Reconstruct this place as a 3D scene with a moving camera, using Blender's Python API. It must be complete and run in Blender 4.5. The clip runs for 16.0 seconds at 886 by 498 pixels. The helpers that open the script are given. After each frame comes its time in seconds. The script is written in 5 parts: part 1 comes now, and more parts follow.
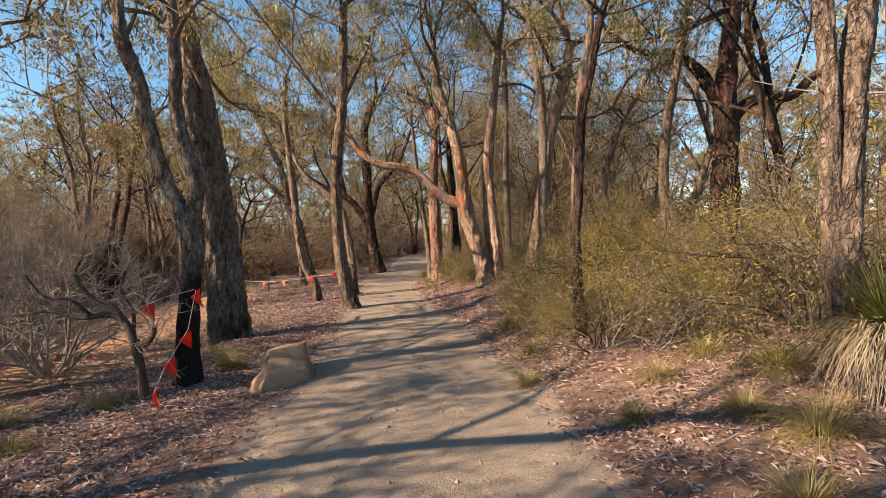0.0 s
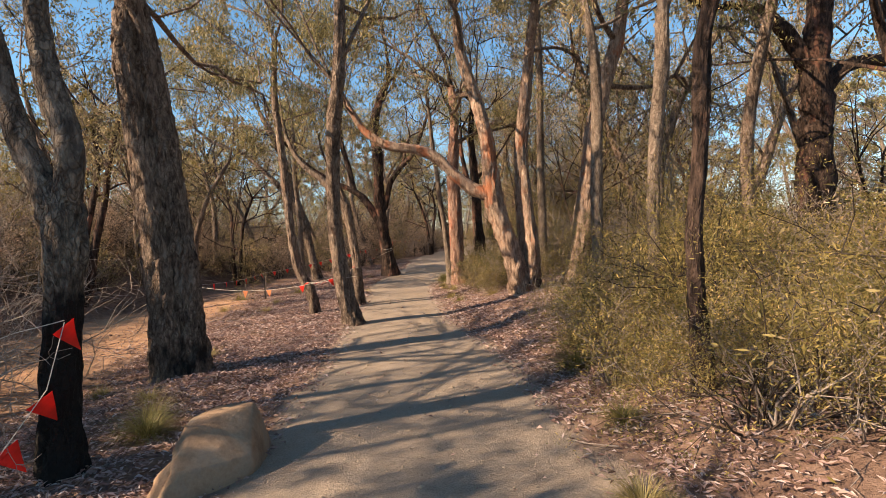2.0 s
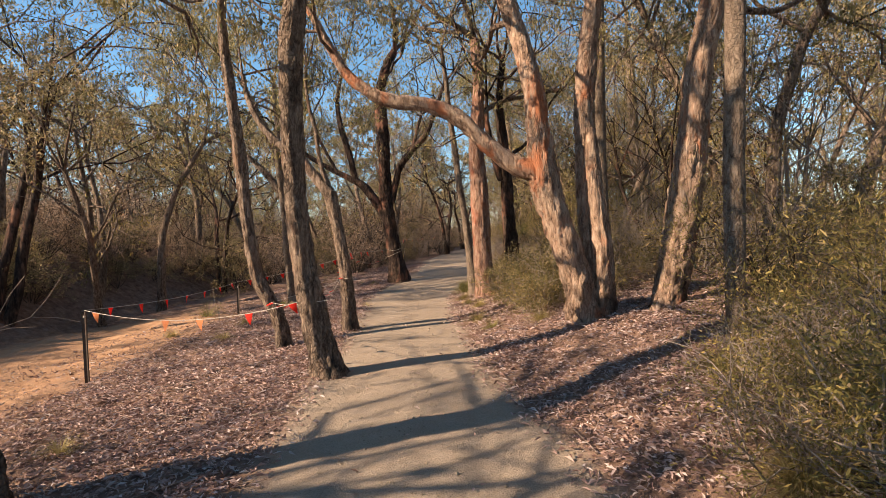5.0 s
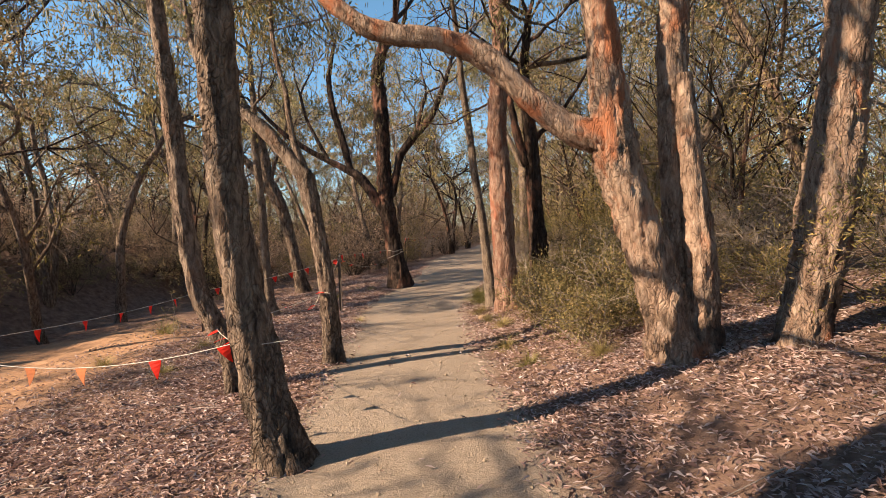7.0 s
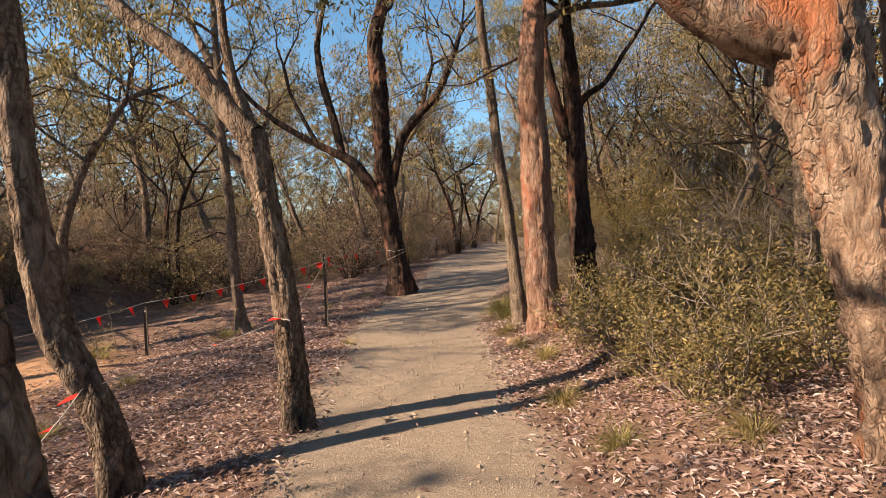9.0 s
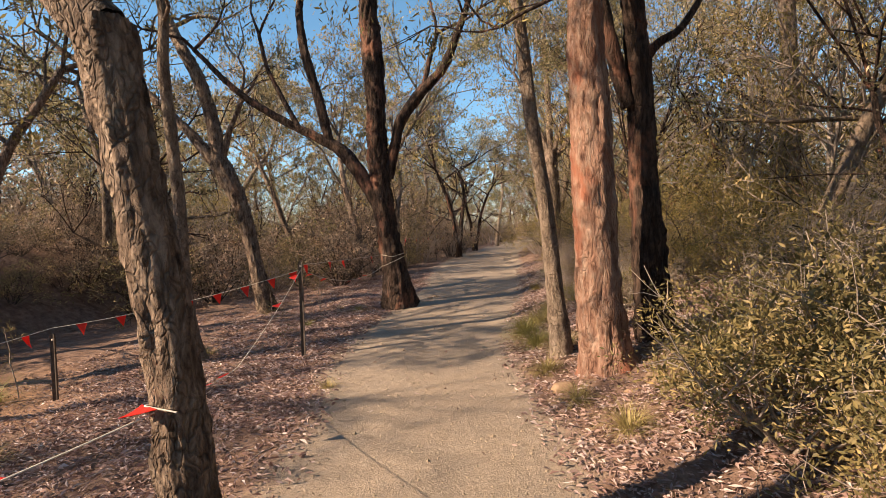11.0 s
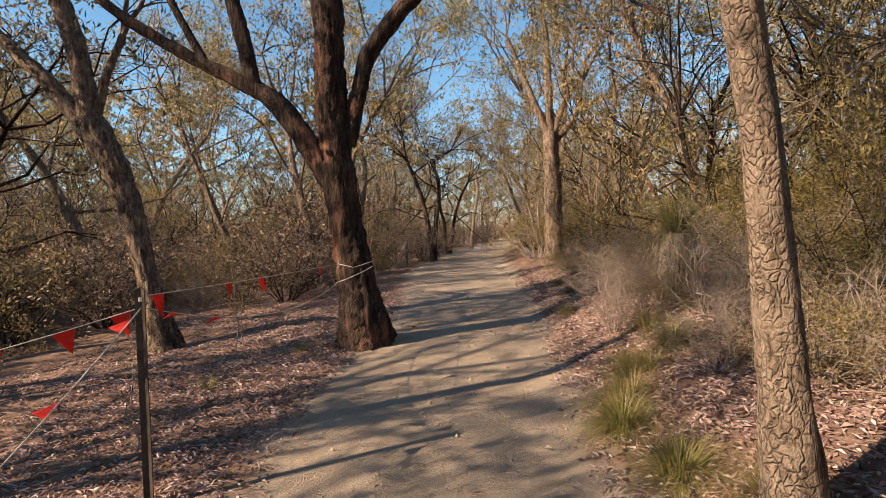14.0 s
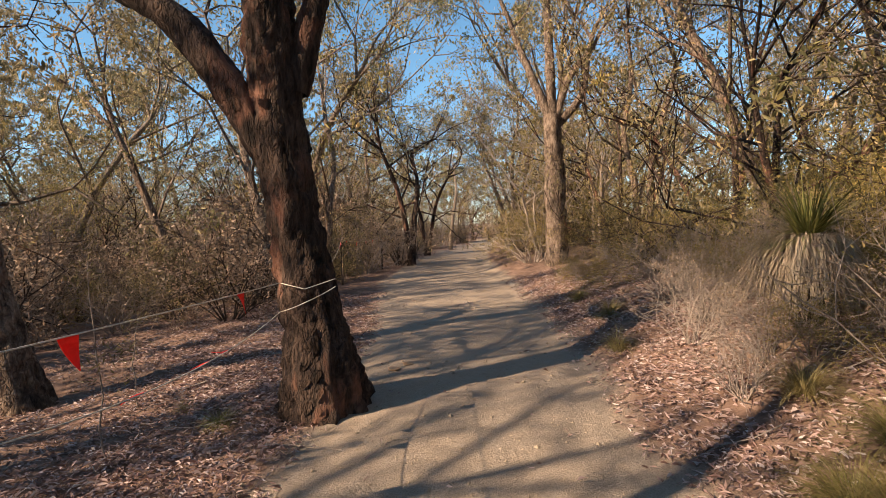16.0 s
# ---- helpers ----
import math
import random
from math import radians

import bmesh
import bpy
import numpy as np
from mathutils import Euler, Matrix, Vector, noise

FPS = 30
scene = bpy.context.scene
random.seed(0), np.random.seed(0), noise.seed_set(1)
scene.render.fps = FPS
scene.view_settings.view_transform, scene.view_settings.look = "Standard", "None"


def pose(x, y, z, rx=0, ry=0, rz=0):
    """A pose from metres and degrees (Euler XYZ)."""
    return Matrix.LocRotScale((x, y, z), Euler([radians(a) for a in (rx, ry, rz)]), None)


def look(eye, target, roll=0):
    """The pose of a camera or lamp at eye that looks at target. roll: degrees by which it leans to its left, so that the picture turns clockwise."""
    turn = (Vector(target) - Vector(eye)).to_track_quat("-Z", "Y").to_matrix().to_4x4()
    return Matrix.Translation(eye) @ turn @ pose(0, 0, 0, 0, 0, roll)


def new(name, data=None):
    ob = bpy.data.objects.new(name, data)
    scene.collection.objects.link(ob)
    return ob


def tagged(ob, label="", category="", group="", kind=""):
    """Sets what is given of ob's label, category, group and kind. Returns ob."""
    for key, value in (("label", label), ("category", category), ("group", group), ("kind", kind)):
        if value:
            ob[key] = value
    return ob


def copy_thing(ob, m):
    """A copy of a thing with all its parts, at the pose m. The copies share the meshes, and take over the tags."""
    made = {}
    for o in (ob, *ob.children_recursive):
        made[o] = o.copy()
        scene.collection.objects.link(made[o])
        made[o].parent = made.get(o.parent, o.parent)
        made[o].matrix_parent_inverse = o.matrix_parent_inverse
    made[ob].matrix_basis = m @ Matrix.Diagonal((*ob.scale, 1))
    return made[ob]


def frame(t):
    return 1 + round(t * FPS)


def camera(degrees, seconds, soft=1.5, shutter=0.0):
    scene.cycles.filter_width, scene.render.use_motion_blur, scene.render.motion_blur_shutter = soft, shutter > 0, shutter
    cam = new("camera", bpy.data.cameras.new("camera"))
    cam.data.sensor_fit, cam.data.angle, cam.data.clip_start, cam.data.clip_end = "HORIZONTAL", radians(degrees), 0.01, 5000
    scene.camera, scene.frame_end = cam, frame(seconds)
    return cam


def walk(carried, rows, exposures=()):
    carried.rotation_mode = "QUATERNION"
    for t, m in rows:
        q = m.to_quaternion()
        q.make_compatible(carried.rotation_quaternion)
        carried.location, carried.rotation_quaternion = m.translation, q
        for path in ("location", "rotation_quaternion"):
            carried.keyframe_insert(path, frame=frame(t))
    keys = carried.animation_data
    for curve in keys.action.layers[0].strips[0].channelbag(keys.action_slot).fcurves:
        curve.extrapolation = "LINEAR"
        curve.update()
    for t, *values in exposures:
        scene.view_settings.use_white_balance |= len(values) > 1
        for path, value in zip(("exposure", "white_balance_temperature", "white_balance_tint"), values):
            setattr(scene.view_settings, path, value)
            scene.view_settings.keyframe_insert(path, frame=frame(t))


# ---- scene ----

# camera: seconds, x, y, z, yaw, pitch, roll
cam = camera(80.7, 16.0, soft=0.8)
ROWS = [
    (0.0, -0.129, 0.005, 1.770, -0.60, -1.86, 1.19),
    (0.5, -0.136, 0.603, 1.776, -0.39, -1.91, 1.26),
    (1.0, -0.184, 1.202, 1.738, 0.01, -1.92, 1.32),
    (1.5, -0.188, 1.774, 1.741, 0.49, -1.90, 1.42),
    (2.0, -0.235, 2.358, 1.715, 1.25, -1.85, 1.42),
    (2.5, -0.257, 2.910, 1.706, 1.52, -1.79, 1.42),
    (3.0, -0.296, 3.464, 1.711, 1.74, -1.85, 1.56),
    (3.5, -0.356, 4.030, 1.700, 1.94, -1.81, 1.58),
    (4.0, -0.378, 4.597, 1.707, 2.32, -1.87, 1.63),
    (6.5, -0.663, 7.401, 1.710, 3.05, -2.31, 1.63),
    (7.0, -0.738, 7.948, 1.690, 3.02, -2.26, 1.66),
    (7.5, -0.774, 8.487, 1.672, 3.10, -2.22, 1.63),
    (8.0, -0.875, 9.016, 1.653, 3.11, -2.17, 1.58),
    (8.5, -0.985, 9.588, 1.634, 3.02, -2.33, 1.60),
    (9.0, -1.032, 10.160, 1.620, 3.23, -2.35, 1.66),
    (11.5, -1.450, 12.624, 1.581, 2.39, -2.10, 1.51),
    (12.0, -1.543, 13.203, 1.564, 1.70, -2.18, 1.45),
    (12.5, -1.571, 13.819, 1.533, 1.20, -2.12, 1.45),
    (13.0, -1.696, 14.442, 1.521, 0.37, -2.11, 1.35),
    (13.5, -1.758, 15.058, 1.536, -0.29, -2.16, 1.40),
    (14.0, -1.839, 15.645, 1.521, -1.11, -2.04, 1.42),
    (14.5, -1.899, 16.229, 1.534, -1.87, -2.15, 1.55),
    (15.0, -1.932, 16.818, 1.526, -2.57, -2.12, 1.48),
    (15.5, -2.037, 17.426, 1.518, -3.45, -2.10, 1.44),
    (16.0, -2.046, 18.026, 1.515, -4.10, -2.08, 1.44),
]
walk(cam, [(t, pose(x, y, z, 90 + pitch, roll, yaw)) for t, x, y, z, yaw, pitch, roll in ROWS],
     [(0.0, 1.38), (16.0, 1.38)])

# ---- light: a clear winter sky, low sun from across the creek ----
SUN_AZ, SUN_EL = radians(22.5), radians(31.0)   # azimuth in which the shadows fall, from +x
sky_world = bpy.data.worlds.new("sky")
scene.world = sky_world
sky_world.use_nodes = True
wn = sky_world.node_tree.nodes
wl = sky_world.node_tree.links
sky = wn.new("ShaderNodeTexSky")
sky.sky_type, sky.sun_disc = "NISHITA", False
sun_dir = Vector((-math.cos(SUN_AZ) * math.cos(SUN_EL), -math.sin(SUN_AZ) * math.cos(SUN_EL), math.sin(SUN_EL)))
sky.sun_elevation = SUN_EL
sky.sun_rotation = math.atan2(sun_dir.x, sun_dir.y)
sky.air_density, sky.dust_density, sky.ozone_density = 1.0, 0.0, 4.0
deep = wn.new("ShaderNodeHueSaturation")
deep.inputs["Saturation"].default_value = 1.03
deep.inputs["Hue"].default_value = 0.485
wl.new(sky.outputs[0], deep.inputs["Color"])
wl.new(deep.outputs[0], wn["Background"].inputs[0])
wn["Background"].inputs[1].default_value = 0.076
sun = new("sun", bpy.data.lights.new("sun", "SUN"))
sun.data.energy, sun.data.angle, sun.data.color = 5.0, radians(0.6), (1.0, 0.73, 0.49)
sun.matrix_world = look((0, 0, 30), Vector((0, 0, 30)) - sun_dir)

# ---- numbers: smooth noise, meshes ----
def lattice(ix, iy, iz, seed):
    h = (ix.astype(np.int64) * 374761393 + iy.astype(np.int64) * 668265263 + iz.astype(np.int64) * 2147483647 + seed * 1274126177) & 0xFFFFFFFF
    h = ((h ^ (h >> 13)) * 1274126177) & 0xFFFFFFFF
    return ((h ^ (h >> 16)) & 0xFFFF) / 32767.5 - 1.0


def vnoise(x, y, z, seed=0):
    """Smooth value noise in -1..1 over arrays."""
    x, y, z = np.broadcast_arrays(np.asarray(x, float), np.asarray(y, float), np.asarray(z, float))
    fx, fy, fz = np.floor(x), np.floor(y), np.floor(z)
    ux, uy, uz = x - fx, y - fy, z - fz
    ux, uy, uz = [u * u * (3 - 2 * u) for u in (ux, uy, uz)]
    out = 0
    for a in (0, 1):
        for b in (0, 1):
            for c in (0, 1):
                w = (ux if a else 1 - ux) * (uy if b else 1 - uy) * (uz if c else 1 - uz)
                out = out + w * lattice(fx + a, fy + b, fz + c, seed)
    return out


def raw_mesh(name, verts, faces, smooth=True):
    """A mesh from an (n,3) array and an (m,3|4) array of corners."""
    verts, faces = np.asarray(verts, np.float32), np.asarray(faces, np.int32)
    me = bpy.data.meshes.new(name)
    me.vertices.add(len(verts))
    me.vertices.foreach_set("co", verts.ravel())
    k = faces.shape[1]
    me.loops.add(faces.size)
    me.loops.foreach_set("vertex_index", faces.ravel())
    me.polygons.add(len(faces))
    me.polygons.foreach_set("loop_start", np.arange(0, faces.size, k, dtype=np.int32))
    me.polygons.foreach_set("loop_total", np.full(len(faces), k, np.int32))
    me.polygons.foreach_set("use_smooth", np.full(len(faces), smooth))
    me.update(calc_edges=True)
    return me


def part_of(name, me, mat, parent=None, label=""):
    """One mesh object under a thing (local coordinates of the thing)."""
    ob = new(name, me)
    if mat:
        me.materials.clear()
        me.materials.append(mat)
    if parent:
        ob.parent = parent
    if label:
        ob["label"] = label
    return ob


def join_arrays(chunks):
    vs, fs, n = [], [], 0
    for v, f in chunks:
        vs.append(v)
        fs.append(np.asarray(f) + n)
        n += len(v)
    return np.concatenate(vs), np.concatenate(fs)


# ---- materials ----
def material(name, rough=0.85):
    m = bpy.data.materials.new(name)
    m.use_nodes = True
    b = m.node_tree.nodes["Principled BSDF"]
    b.inputs["Roughness"].default_value = rough
    b.inputs["Specular IOR Level"].default_value = 0.25
    return m, m.node_tree.nodes, m.node_tree.links, b


def noise_node(n, l, vec, scale, detail=4.0, rough=0.6, dist=0.0):
    t = n.new("ShaderNodeTexNoise")
    t.inputs["Scale"].default_value, t.inputs["Detail"].default_value = scale, detail
    t.inputs["Roughness"].default_value, t.inputs["Distortion"].default_value = rough, dist
    if vec:
        l.new(vec, t.inputs["Vector"])
    return t.outputs["Fac"]


def ramp(n, l, fac, stops):
    r = n.new("ShaderNodeValToRGB")
    e = r.color_ramp.elements
    while len(e) < len(stops):
        e.new(0.5)
    for el, (p, c) in zip(e, stops):
        el.position, el.color = p, (*c, 1)
    l.new(fac, r.inputs[0])
    return r.outputs[0]


def mix(n, l, fac, a, b, mode="MIX"):
    m = n.new("ShaderNodeMix")
    m.data_type, m.blend_type = "RGBA", mode
    for sock, v in ((m.inputs[0], fac), (m.inputs[6], a), (m.inputs[7], b)):
        if isinstance(v, (int, float)):
            sock.default_value = v
        elif isinstance(v, tuple):
            sock.default_value = (*v, 1)
        else:
            l.new(v, sock)
    return m.outputs[2]


def bump(n, l, b, height, strength=0.5, distance=0.02):
    k = n.new("ShaderNodeBump")
    k.inputs["Strength"].default_value, k.inputs["Distance"].default_value = strength, distance
    l.new(height, k.inputs["Height"])
    l.new(k.outputs[0], b.inputs["Normal"])


def mapped(n, l, scale):
    c, m = n.new("ShaderNodeTexCoord"), n.new("ShaderNodeMapping")
    m.inputs["Scale"].default_value = scale
    l.new(c.outputs["Object"], m.inputs["Vector"])
    return m.outputs[0]


def bark(name, dark, mid, light, patch, patch_at=0.62, grain=26.0, stretch=0.16, relief=0.8, char=0.0, crack=0.35, plates=0.62):
    """Furrowed bark: long plates, patches where it has peeled, char near the foot where a fire went through."""
    m, n, l, b = material(name, 0.9)
    v = mapped(n, l, (1, 1, stretch))
    furrow = noise_node(n, l, v, grain, 6, 0.62, 0.6)
    vor = n.new("ShaderNodeTexVoronoi")
    vor.feature = "DISTANCE_TO_EDGE"
    vor.inputs["Scale"].default_value = grain * 1.25
    warp = n.new("ShaderNodeVectorMath")
    warp.operation = "MULTIPLY_ADD"
    wob = n.new("ShaderNodeTexNoise")
    wob.inputs["Scale"].default_value, wob.inputs["Detail"].default_value = 9.0, 3.0
    v3 = mapped(n, l, (1, 1, stretch * 1.7))
    l.new(v3, wob.inputs["Vector"])
    l.new(wob.outputs["Color"], warp.inputs[0])
    warp.inputs[1].default_value = (0.14, 0.14, 0.14)
    l.new(v3, warp.inputs[2])
    l.new(warp.outputs[0], vor.inputs["Vector"])
    plate = n.new("ShaderNodeMapRange")
    plate.inputs[2].default_value = 0.16
    l.new(vor.outputs["Distance"], plate.inputs[0])
    col = ramp(n, l, furrow, [(0.30, dark), (0.46, mid), (0.66, light)])
    some = ramp(n, l, noise_node(n, l, mapped(n, l, (1, 1, 0.5)), 4.5, 4), [(plates - 0.2, (1, 1, 1)), (plates, (0, 0, 0))])
    keep = mix(n, l, some, (1.0, 1.0, 1.0), plate.outputs[0])
    col = mix(n, l, keep, mix(n, l, crack, col, dark), col)
    v2 = mapped(n, l, (1, 1, 0.45))
    big = noise_node(n, l, v2, 2.6, 5, 0.6, 0.4)
    peel = ramp(n, l, big, [(patch_at - 0.05, (0, 0, 0)), (patch_at + 0.05, (1, 1, 1))])
    col = mix(n, l, peel, col, patch)
    tone = noise_node(n, l, mapped(n, l, (1, 1, 0.5)), 0.9, 3)
    col = mix(n, l, 0.35, col, ramp(n, l, tone, [(0.3, (0.35, 0.33, 0.31)), (0.7, (1, 1, 1))]), "MULTIPLY")
    if char > 0:
        at = n.new("ShaderNodeAttribute")
        at.attribute_name = "char"
        nz = noise_node(n, l, v2, 5, 5)
        ad = n.new("ShaderNodeMath")
        ad.operation = "MULTIPLY_ADD"
        l.new(nz, ad.inputs[0])
        ad.inputs[1].default_value = 0.9
        l.new(at.outputs["Fac"], ad.inputs[2])
        burnt = ramp(n, l, ad.outputs[0], [(0.82, (0, 0, 0)), (1.0, (char, char, char))])
        col = mix(n, l, burnt, col, (0.018, 0.016, 0.015))
    l.new(col, b.inputs["Base Color"])
    fine = noise_node(n, l, mapped(n, l, (1, 1, stretch * 1.6)), grain * 2.6, 5, 0.7, 0.8)
    hh = n.new("ShaderNodeMath")
    hh.operation = "MULTIPLY_ADD"
    l.new(fine, hh.inputs[0])
    hh.inputs[1].default_value = 0.45
    l.new(furrow, hh.inputs[2])
    h2 = n.new("ShaderNodeMath")
    h2.operation = "MULTIPLY_ADD"
    l.new(keep, h2.inputs[0])
    h2.inputs[1].default_value = 0.8 * crack
    l.new(hh.outputs[0], h2.inputs[2])
    bump(n, l, b, h2.outputs[0], relief, 0.05)
    return m


BARK_GREY = bark("bark_grey", (0.0468, 0.0324, 0.0255), (0.213, 0.158, 0.123), (0.426, 0.34, 0.272), (0.324, 0.2, 0.137), 0.66, grain=19, stretch=0.34, relief=1.0, char=1.0, crack=0.50, plates=0.66)
BARK_BURNT = bark("bark_burnt", (0.0304, 0.0258, 0.0228), (0.19, 0.156, 0.129), (0.41, 0.35, 0.289), (0.076, 0.0608, 0.0532), 0.6, grain=19, stretch=0.34, relief=1.0, char=1.0, crack=0.50, plates=0.66)
BARK_PALE = bark("bark_pale", (0.0836, 0.0623, 0.0494), (0.243, 0.19, 0.148), (0.365, 0.296, 0.236), (0.319, 0.251, 0.198), 0.62, grain=21, stretch=0.42, relief=0.9, crack=0.42, plates=0.72)
BARK_PINK = bark("bark_pink", (0.0743, 0.049, 0.0393), (0.367, 0.253, 0.187), (0.542, 0.42, 0.332), (0.437, 0.175, 0.0918), 0.60, grain=18, stretch=0.3, relief=1.0, char=0.9, crack=0.38, plates=0.62)
BARK_RED = bark("bark_red", (0.0988, 0.0471, 0.035), (0.334, 0.194, 0.141), (0.456, 0.327, 0.258), (0.334, 0.137, 0.0874), 0.60, grain=19, stretch=0.26, relief=1.0, crack=0.3, plates=0.62)
BARK_DARK = bark("bark_dark", (0.00912, 0.00684, 0.00608), (0.0471, 0.0319, 0.0258), (0.129, 0.0874, 0.0699), (0.228, 0.114, 0.0798), 0.60, grain=18, stretch=0.24, relief=1.0, crack=0.4)
TWIG = bark("twig", (0.144, 0.122, 0.106), (0.289, 0.247, 0.217), (0.418, 0.357, 0.319), (0.334, 0.281, 0.243), 0.6, grain=40, relief=0.3)
TWIG_DARK = bark("twig_dark", (0.0266, 0.0213, 0.0182), (0.0646, 0.0502, 0.0418), (0.114, 0.0912, 0.076), (0.0836, 0.0646, 0.0532), 0.6, grain=40, relief=0.3)


def leaf_material(name, stops, through_light=0.35, rough=0.5, clumps=0.0):
    m, n, l, b = material(name, rough)
    g = n.new("ShaderNodeNewGeometry")
    oi = n.new("ShaderNodeObjectInfo")
    col = ramp(n, l, g.outputs["Random Per Island"], stops)
    hsv = n.new("ShaderNodeHueSaturation")
    mr = n.new("ShaderNodeMapRange")
    mr.inputs[3].default_value, mr.inputs[4].default_value = 0.78, 1.25
    l.new(oi.outputs["Random"], mr.inputs[0])
    l.new(mr.outputs[0], hsv.inputs["Value"])
    if clumps:
        # clump-sized noise: some leaves darker, others lighter and yellower
        clump_tone = noise_node(n, l, mapped(n, l, (1, 1, 1)), clumps, 3, 0.6)
        col = mix(n, l, 1.0, col, ramp(n, l, clump_tone, [(0.32, (0.5, 0.54, 0.52)), (0.5, (0.95, 0.95, 0.92)), (0.68, (1.4, 1.3, 1.12))]), "MULTIPLY")
    l.new(col, hsv.inputs["Color"])
    l.new(hsv.outputs[0], b.inputs["Base Color"])
    if through_light:
        tr, ms = n.new("ShaderNodeBsdfTranslucent"), n.new("ShaderNodeMixShader")
        l.new(hsv.outputs[0], tr.inputs[0])
        ms.inputs[0].default_value = through_light
        l.new(b.outputs[0], ms.inputs[1])
        l.new(tr.outputs[0], ms.inputs[2])
        l.new(ms.outputs[0], n["Material Output"].inputs[0])
    return m


LEAF_GUM = leaf_material("gum_leaf", [(0.0, (0.122, 0.117, 0.0595)), (0.4, (0.219, 0.201, 0.0938)), (0.75, (0.341, 0.295, 0.128)), (1.0, (0.447, 0.364, 0.213))], 0.36, 0.5, 1.1)
LEAF_FAR = leaf_material("woodland_leaf", [(0.0, (0.138, 0.121, 0.068)), (0.45, (0.268, 0.224, 0.119)), (0.8, (0.382, 0.311, 0.17)), (1.0, (0.456, 0.356, 0.238))], 0.36, 0.5, 0.9)
LEAF_SHRUB = leaf_material("shrub_leaf", [(0.0, (0.105, 0.092, 0.0352)), (0.5, (0.219, 0.185, 0.0666)), (0.85, (0.342, 0.274, 0.0978)), (1.0, (0.391, 0.288, 0.165))], 0.32, 0.5, 1.9)
LEAF_GREEN = leaf_material("bush_leaf", [(0.0, (0.092, 0.0828, 0.0364)), (0.5, (0.189, 0.16, 0.0729)), (1.0, (0.315, 0.25, 0.13))], 0.34, 0.5, 3.0)
LEAF_DRY = leaf_material("dry_leaf", [(0.0, (0.162, 0.117, 0.0916)), (0.5, (0.322, 0.243, 0.192)), (1.0, (0.464, 0.37, 0.295))], 0.24, 0.5, 1.9)
LITTER = leaf_material("leaf_litter", [(0.0, (0.12, 0.0792, 0.0711)), (0.25, (0.266, 0.172, 0.155)), (0.6, (0.404, 0.294, 0.269)), (0.88, (0.497, 0.401, 0.383)), (1.0, (0.567, 0.513, 0.515))], 0.15, 0.6)
STRAW = leaf_material("straw_grass", [(0.0, (0.187, 0.156, 0.0624)), (0.5, (0.312, 0.257, 0.109)), (1.0, (0.406, 0.343, 0.172))], 0.25, 0.6)
GRASS = leaf_material("green_grass", [(0.0, (0.112, 0.109, 0.0363)), (0.5, (0.211, 0.198, 0.066)), (1.0, (0.31, 0.277, 0.112))], 0.3)
GRASSTREE = leaf_material("grass_tree_blade", [(0.0, (0.0577, 0.066, 0.0218)), (0.5, (0.115, 0.125, 0.0363)), (1.0, (0.231, 0.211, 0.0726))], 0.2)
SKIRT = leaf_material("grass_tree_skirt", [(0.0, (0.187, 0.148, 0.109)), (0.5, (0.296, 0.242, 0.179)), (1.0, (0.39, 0.328, 0.25))], 0.1, 0.7)


def plain(name, colour, rough=0.6, vary=0.25, scale=14.0, metal=0.0):
    m, n, l, b = material(name, rough)
    f = noise_node(n, l, mapped(n, l, (1, 1, 1)), scale, 5)
    lo, hi = [tuple(min(1, c * k) for c in colour) for k in (1 - vary, 1 + vary)]
    l.new(ramp(n, l, f, [(0.3, lo), (0.7, hi)]), b.inputs["Base Color"])
    b.inputs["Metallic"].default_value = metal
    bump(n, l, b, f, 0.2, 0.01)
    return m


def flag_material(name, colour):
    m, n, l, b = material(name, 0.45)
    f = noise_node(n, l, mapped(n, l, (1, 1, 1)), 20, 3)
    col = ramp(n, l, f, [(0.3, tuple(c * 0.85 for c in colour)), (0.7, colour)])
    l.new(col, b.inputs["Base Color"])
    tr, ms = n.new("ShaderNodeBsdfTranslucent"), n.new("ShaderNodeMixShader")
    l.new(col, tr.inputs[0])
    ms.inputs[0].default_value = 0.35
    l.new(b.outputs[0], ms.inputs[1])
    l.new(tr.outputs[0], ms.inputs[2])
    l.new(ms.outputs[0], n["Material Output"].inputs[0])
    return m


FLAG_RED = flag_material("red_plastic", (0.80, 0.045, 0.03))
FLAG_FADED = flag_material("faded_plastic", (0.80, 0.33, 0.16))
ROPE = plain("white_cord", (0.55, 0.52, 0.47), 0.8, 0.2, 60)
STEEL = plain("dark_steel", (0.085, 0.072, 0.064), 0.55, 0.35, 20, 0.6)


